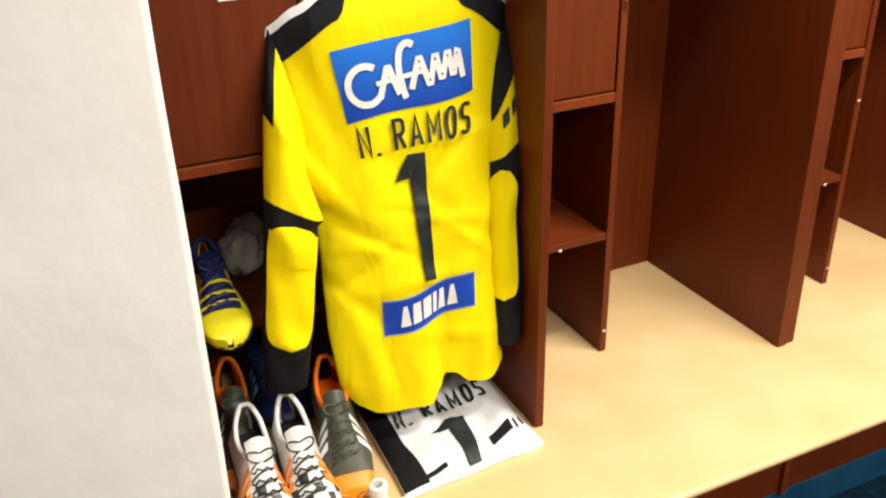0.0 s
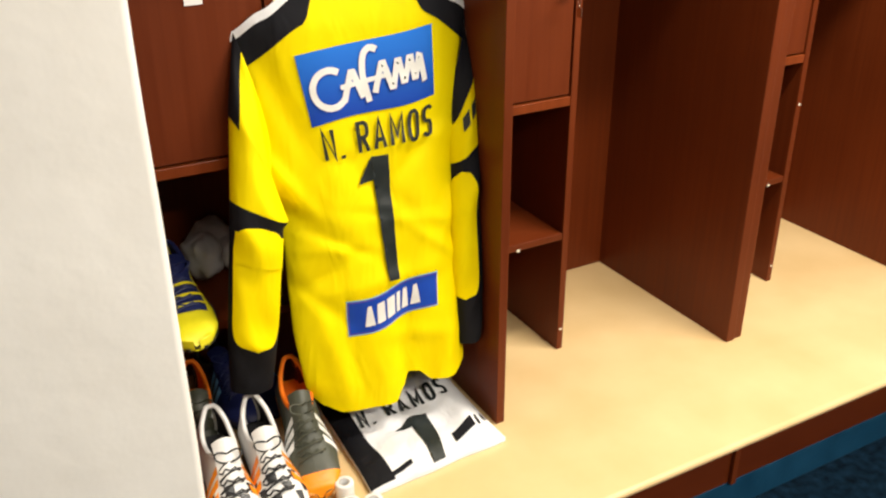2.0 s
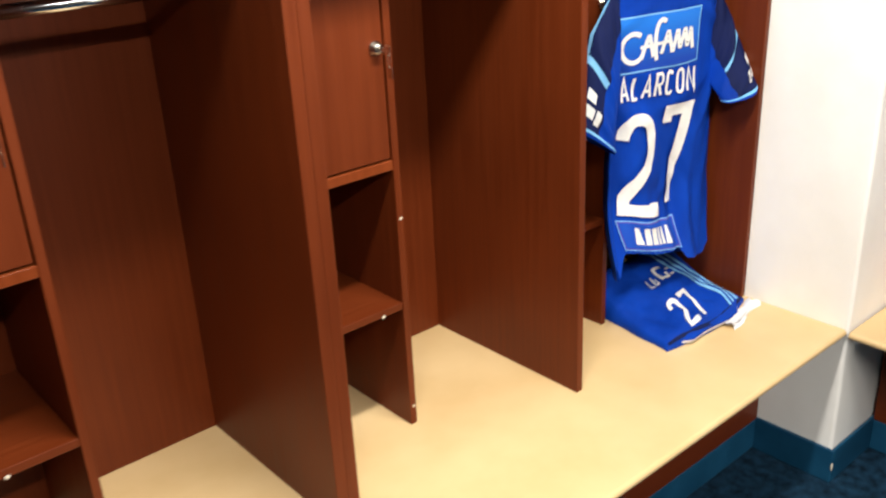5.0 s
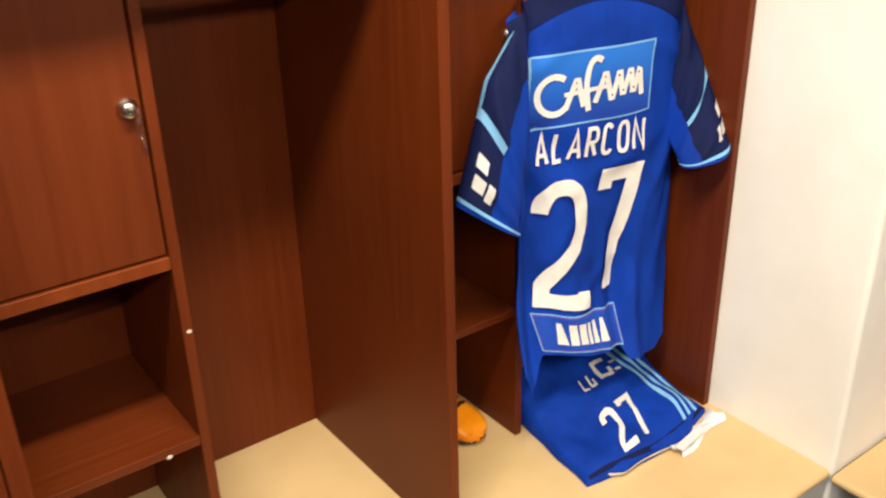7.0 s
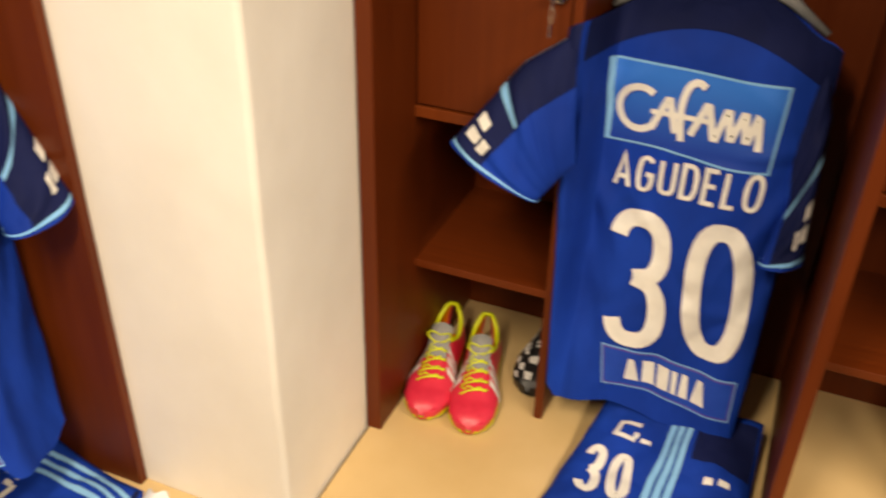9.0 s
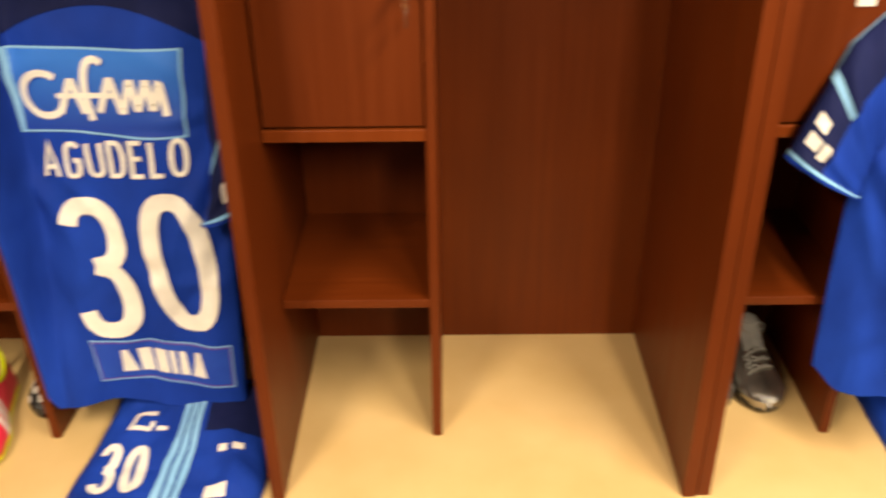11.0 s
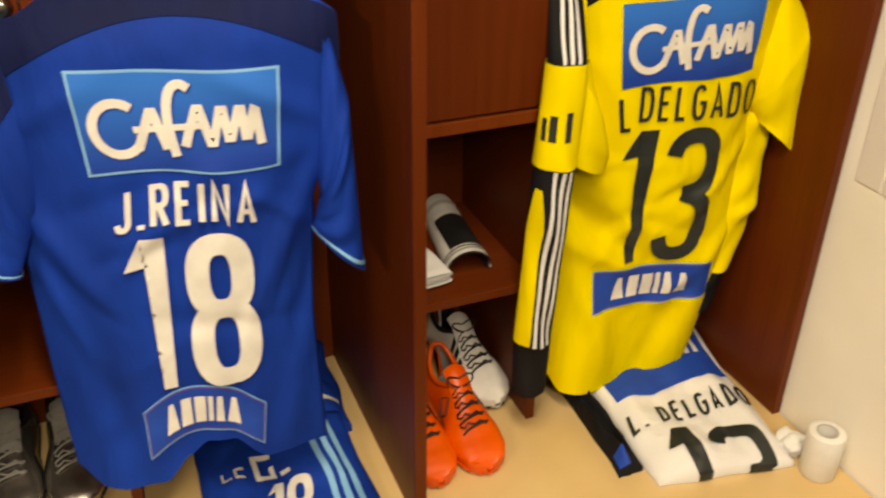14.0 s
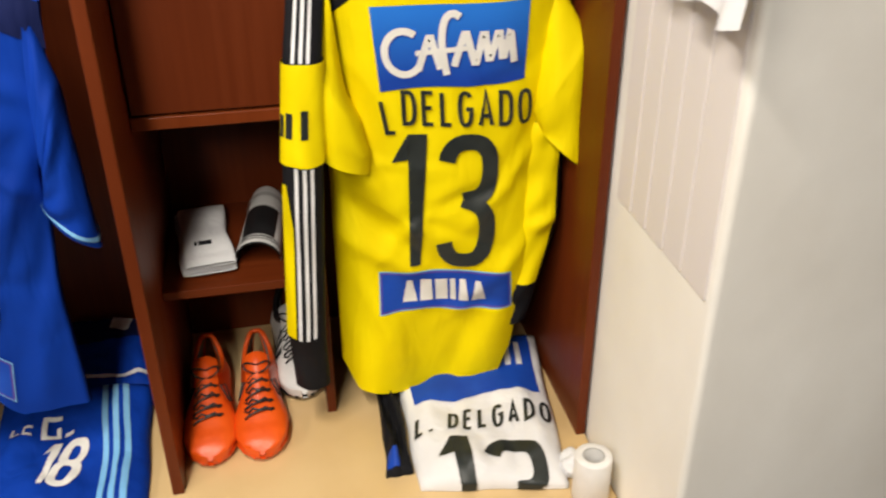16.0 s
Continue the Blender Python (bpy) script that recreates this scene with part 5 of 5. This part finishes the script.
# ---- small things ----
def tape_roll(x, y, r, h, label):
    ob = thing("tape_roll", pose(x, y, BENCH), label, "tape roll", "tape rolls")
    prof = [(r * 0.58, 0.001), (r * 0.95, 0.0008), (r, 0.003), (r, h - 0.003), (r * 0.95, h), (r * 0.6, h - 0.0005)]
    bm = bmesh.new()
    n = 32
    rings = [[bm.verts.new((q * math.cos(k * 2 * math.pi / n) * (1 + 0.01 * math.sin(3 * k)), q * math.sin(k * 2 * math.pi / n), z)) for k in range(n)] for q, z in prof]
    for a, b in zip(rings, rings[1:]):
        for k in range(n):
            bm.faces.new((a[k], a[(k + 1) % n], b[(k + 1) % n], b[k]))
    part("tape", bm, PAPER, ob, "wound white tape", True)
    bm = bmesh.new()
    rings = [[bm.verts.new((q * math.cos(k * 2 * math.pi / n), q * math.sin(k * 2 * math.pi / n), z)) for k in range(n)] for q, z in ((r * 0.59, h - 0.001), (r * 0.5, h - 0.001), (r * 0.5, 0.001), (r * 0.59, 0.001))]
    for i in range(4):
        for k in range(n):
            bm.faces.new((rings[i][k], rings[i][(k + 1) % n], rings[(i + 1) % 4][(k + 1) % n], rings[(i + 1) % 4][k]))
    part("core", bm, GREY, ob, "grey cardboard core", True)


tape_roll(0.462, 1.592, 0.019, 0.045, "small roll of white sports tape standing on the bench")
tape_roll(0.452, 1.538, 0.020, 0.040, "small roll of white sports tape standing on the bench")
tape_roll(0.494, 1.522, 0.020, 0.040, "small roll of white sports tape standing on the bench")
tape_roll(3.21, -1.765, 0.034, 0.10, "tall roll of white bandage tape standing on the bench")


def crumple(name, place, size, material, label, category, seed, amount=0.25):
    bm = bmesh.new()
    bmesh.ops.create_icosphere(bm, subdivisions=4, radius=1.0)
    for v in bm.verts:
        k = 1 + amount * noise.noise(v.co * 1.7 + Vector((seed, 0, 0))) + amount * 0.5 * abs(noise.noise(v.co * 4.0 + Vector((0, seed, 0))))
        v.co = Vector((v.co.x * size[0] * k, v.co.y * size[1] * k, max(-size[2] * 0.92, v.co.z * size[2] * k)))
    ob = part(name, bm, material, None, "", True)
    ob.matrix_world = pose(place[0], place[1], place[2] + size[2] * 0.93)
    return tagged(ob, label, category, "rolled socks")


crumple("sock_ball", (0.345, 2.06, 0.8425), (0.045, 0.05, 0.048), GREY, "rolled pale grey sock pair on the shelf", "socks", 3)
crumple("sock_ball", (0.385, 2.13, 0.8425), (0.05, 0.045, 0.05), GREY, "rolled pale grey sock pair on the shelf", "socks", 8)
crumple("sock_ball", (0.42, 2.06, 0.8425), (0.04, 0.045, 0.04), GREY, "rolled pale grey sock pair on the shelf", "socks", 15)
crumple("bandage", (3.275, -1.755, BENCH), (0.03, 0.026, 0.022), WHITE, "crumpled white bandage beside the tape roll", "bandage", 21, 0.4)


def folded_socks(m, label):
    ob = thing("folded_socks", m, label, "socks")
    for k in range(2):
        def f(u, v, k=k):
            a = 2 * math.pi * u
            w, h = 0.050 - 0.004 * k + 0.003 * math.sin(9 * v), 0.008
            return Vector((w * math.copysign(abs(math.cos(a)) ** 0.5, math.cos(a)) + 0.004 * k + 0.012 * (v - 0.5) ** 2, -0.125 + 0.25 * v + 0.006 * math.sin(a), h + 0.0135 * k + h * math.copysign(abs(math.sin(a)) ** 0.6, math.sin(a)) * (1 - abs(2 * v - 1) ** 8) + 0.002 * math.sin(14 * v + 3 * k)))
        part("sock", grid(28, 24, f, closed_u=True)[0], WHITE, ob, "ribbed white sock", True)
    for k in range(3):
        part("sock_mark", box(-0.018 + 0.008 * k, -0.013 + 0.014 * k, -0.055 + 0.0 * k, -0.040 + 0.006 * k, 0.0298, 0.0312, 0), BLACK, ob, "black woven mark")


folded_socks(pose(3.715, -1.105, 0.8425, 0, 0, -84), "pair of folded white football socks on the cubby shelf")


def shin_guard(m, label, height):
    ob = thing("shin_guard", m, label, "shin guard", "shin guards")
    def f(u, v, grow=0.0):
        a = radians(-15 + 210 * u)
        w = 0.044 - 0.008 * v
        return Vector(((w + grow) * math.cos(a), -height / 2 + height * v + 0.012 * math.sin(math.pi * u) * (1 if v > 0.5 else -1) * abs(2 * v - 1), 0.004 + (0.045 + grow) * max(-0.07, math.sin(a)) + 0.006))
    part("shell", grid(24, 20, f)[0], WHITE_BOOT, ob, "white hard shell", True)
    part("inner_foam", grid(24, 20, lambda u, v: f(u, v, -0.004))[0], LINING, ob, "dark foam back", True)
    part("front_panel", grid(14, 14, lambda u, v: f(0.28 + 0.44 * u + 0.06 * (v - 0.5) * (u - 0.5), 0.12 + 0.5 * v, 0.0018))[0], BLACK_BOOT, ob, "black front panel", True)
    for k in range(2):
        part("edge_line", grid(20, 2, lambda u, v, k=k: f(0.08 + 0.84 * u, 0.04 + 0.04 * k + 0.018 * v, 0.002))[0], BLACK_BOOT if k else GREY_LINING, ob, "dark edge line", True)
    part("strap", grid(20, 3, lambda u, v: f(0.05 + 0.9 * u, 0.80 + 0.07 * v, 0.003))[0], GREY, ob, "pale elastic strap", True)


shin_guard(pose(3.725, -1.225, 0.8425, 0, 0, -97), "white and black shin guard lying on the cubby shelf", 0.215)


def slide(m, label):
    """A pool slide: foot-shaped sole and a padded strap with three white bars."""
    ob = thing("slide_sandal", m, label, "sandal", "slide sandals")
    prof = [(0.0, 0.020), (0.04, 0.037), (0.2, 0.042), (0.45, 0.042), (0.7, 0.053), (0.88, 0.049), (0.97, 0.030), (1.0, 0.008)]
    def f(u, v):
        a = 2 * math.pi * u
        w = curve_at(prof, v)
        return Vector((w * math.copysign(abs(math.cos(a)) ** 0.5, math.cos(a)), 0.14 - 0.28 * v, 0.016 + (0.014 + 0.006 * (1 - v)) * math.copysign(abs(math.sin(a)) ** 0.5, math.sin(a)) * (1 if math.sin(a) > 0 else 0.98)))
    part("sole", grid(28, 24, f, closed_u=True)[0], BLACK_BOOT, ob, "black foam sole", True)
    def strap(u, v, grow=0.0):
        a = math.pi * (0.02 + 0.96 * u)
        return Vector(((0.058 + grow) * math.cos(a), 0.025 - 0.105 * v + 0.01 * math.sin(a), 0.018 + (0.048 - 0.014 * v + grow) * math.sin(a)))
    part("strap", grid(24, 10, strap)[0], BLACK_BOOT, ob, "wide black strap", True)
    part("strap_lining", grid(24, 10, lambda u, v: strap(u, v, -0.005))[0], LINING, ob, "", True)
    for k in range(3):
        part("strap_bar", grid(22, 3, lambda u, v, k=k: strap(0.08 + 0.84 * u, 0.14 + 0.28 * k + 0.15 * v, 0.002))[0], WHITE_BOOT, ob, "white bar", True)


slide(pose(2.452, 1.458, 0.001, 0, 0, -54), "black slide sandal with three white bars on the carpet")
slide(pose(2.334, 1.492, 0.150, -38, 0, 228), "black slide sandal tipped up on its pair against the plinth")


# white cloth pegged to the end column
def pegged_cloth():
    ob = thing("hanging_cloth", pose(2.985, -1.815, 1.475), "white cloth with a scalloped lower edge pegged to the column", "cloth")
    def f(u, v):
        x = -0.03 + 0.25 * u
        wave = math.sin(u * 16.0)
        drop = 0.012 * abs(math.sin(u * 8.0)) + 0.02 * (1 - u)
        return Vector((x, 0.012 + 0.035 * (1 - v) ** 0.7 + 0.012 * wave * (1 - v), drop * (v - 1) + 0.22 * v))
    part("cloth", grid(60, 14, f)[0], WHITE, ob, smooth=True)
    part("peg_rail", rod([(-0.02, 0.012, 0.225), (0.23, 0.012, 0.225)], 0.006), STEEL, ob, "thin steel rail", True)


pegged_cloth()
# chipped paint low on the corner column
bm = bmesh.new()
bmesh.ops.create_icosphere(bm, subdivisions=2, radius=0.011, matrix=Matrix.Translation((3.0575, 1.3125, 0.06)) @ Matrix.Diagonal((0.3, 0.3, 1.3, 1)))
tagged(part("paint_chip", bm, CHIP), "pale chip in the teal skirting corner", "trim", kind="structure")


# the cloth's shadow on the end column's upper side, built as pale lilac strips
t = thing("shadow_strips", pose(0, -1.82, 1.056), "pale lilac cloth shadow laid on as thin strips above a plain lower field", "wall covering", kind="structure")
edges = [3.345, 3.285, 3.225, 3.160, 3.095, 3.016]
for a, b in zip(edges, edges[1:]):
    part("strip", box(b + 0.0025, a - 0.0025, -0.001, 0.003, 0.0, 1.6, 0.0015), LILAC_SHADOW, t)
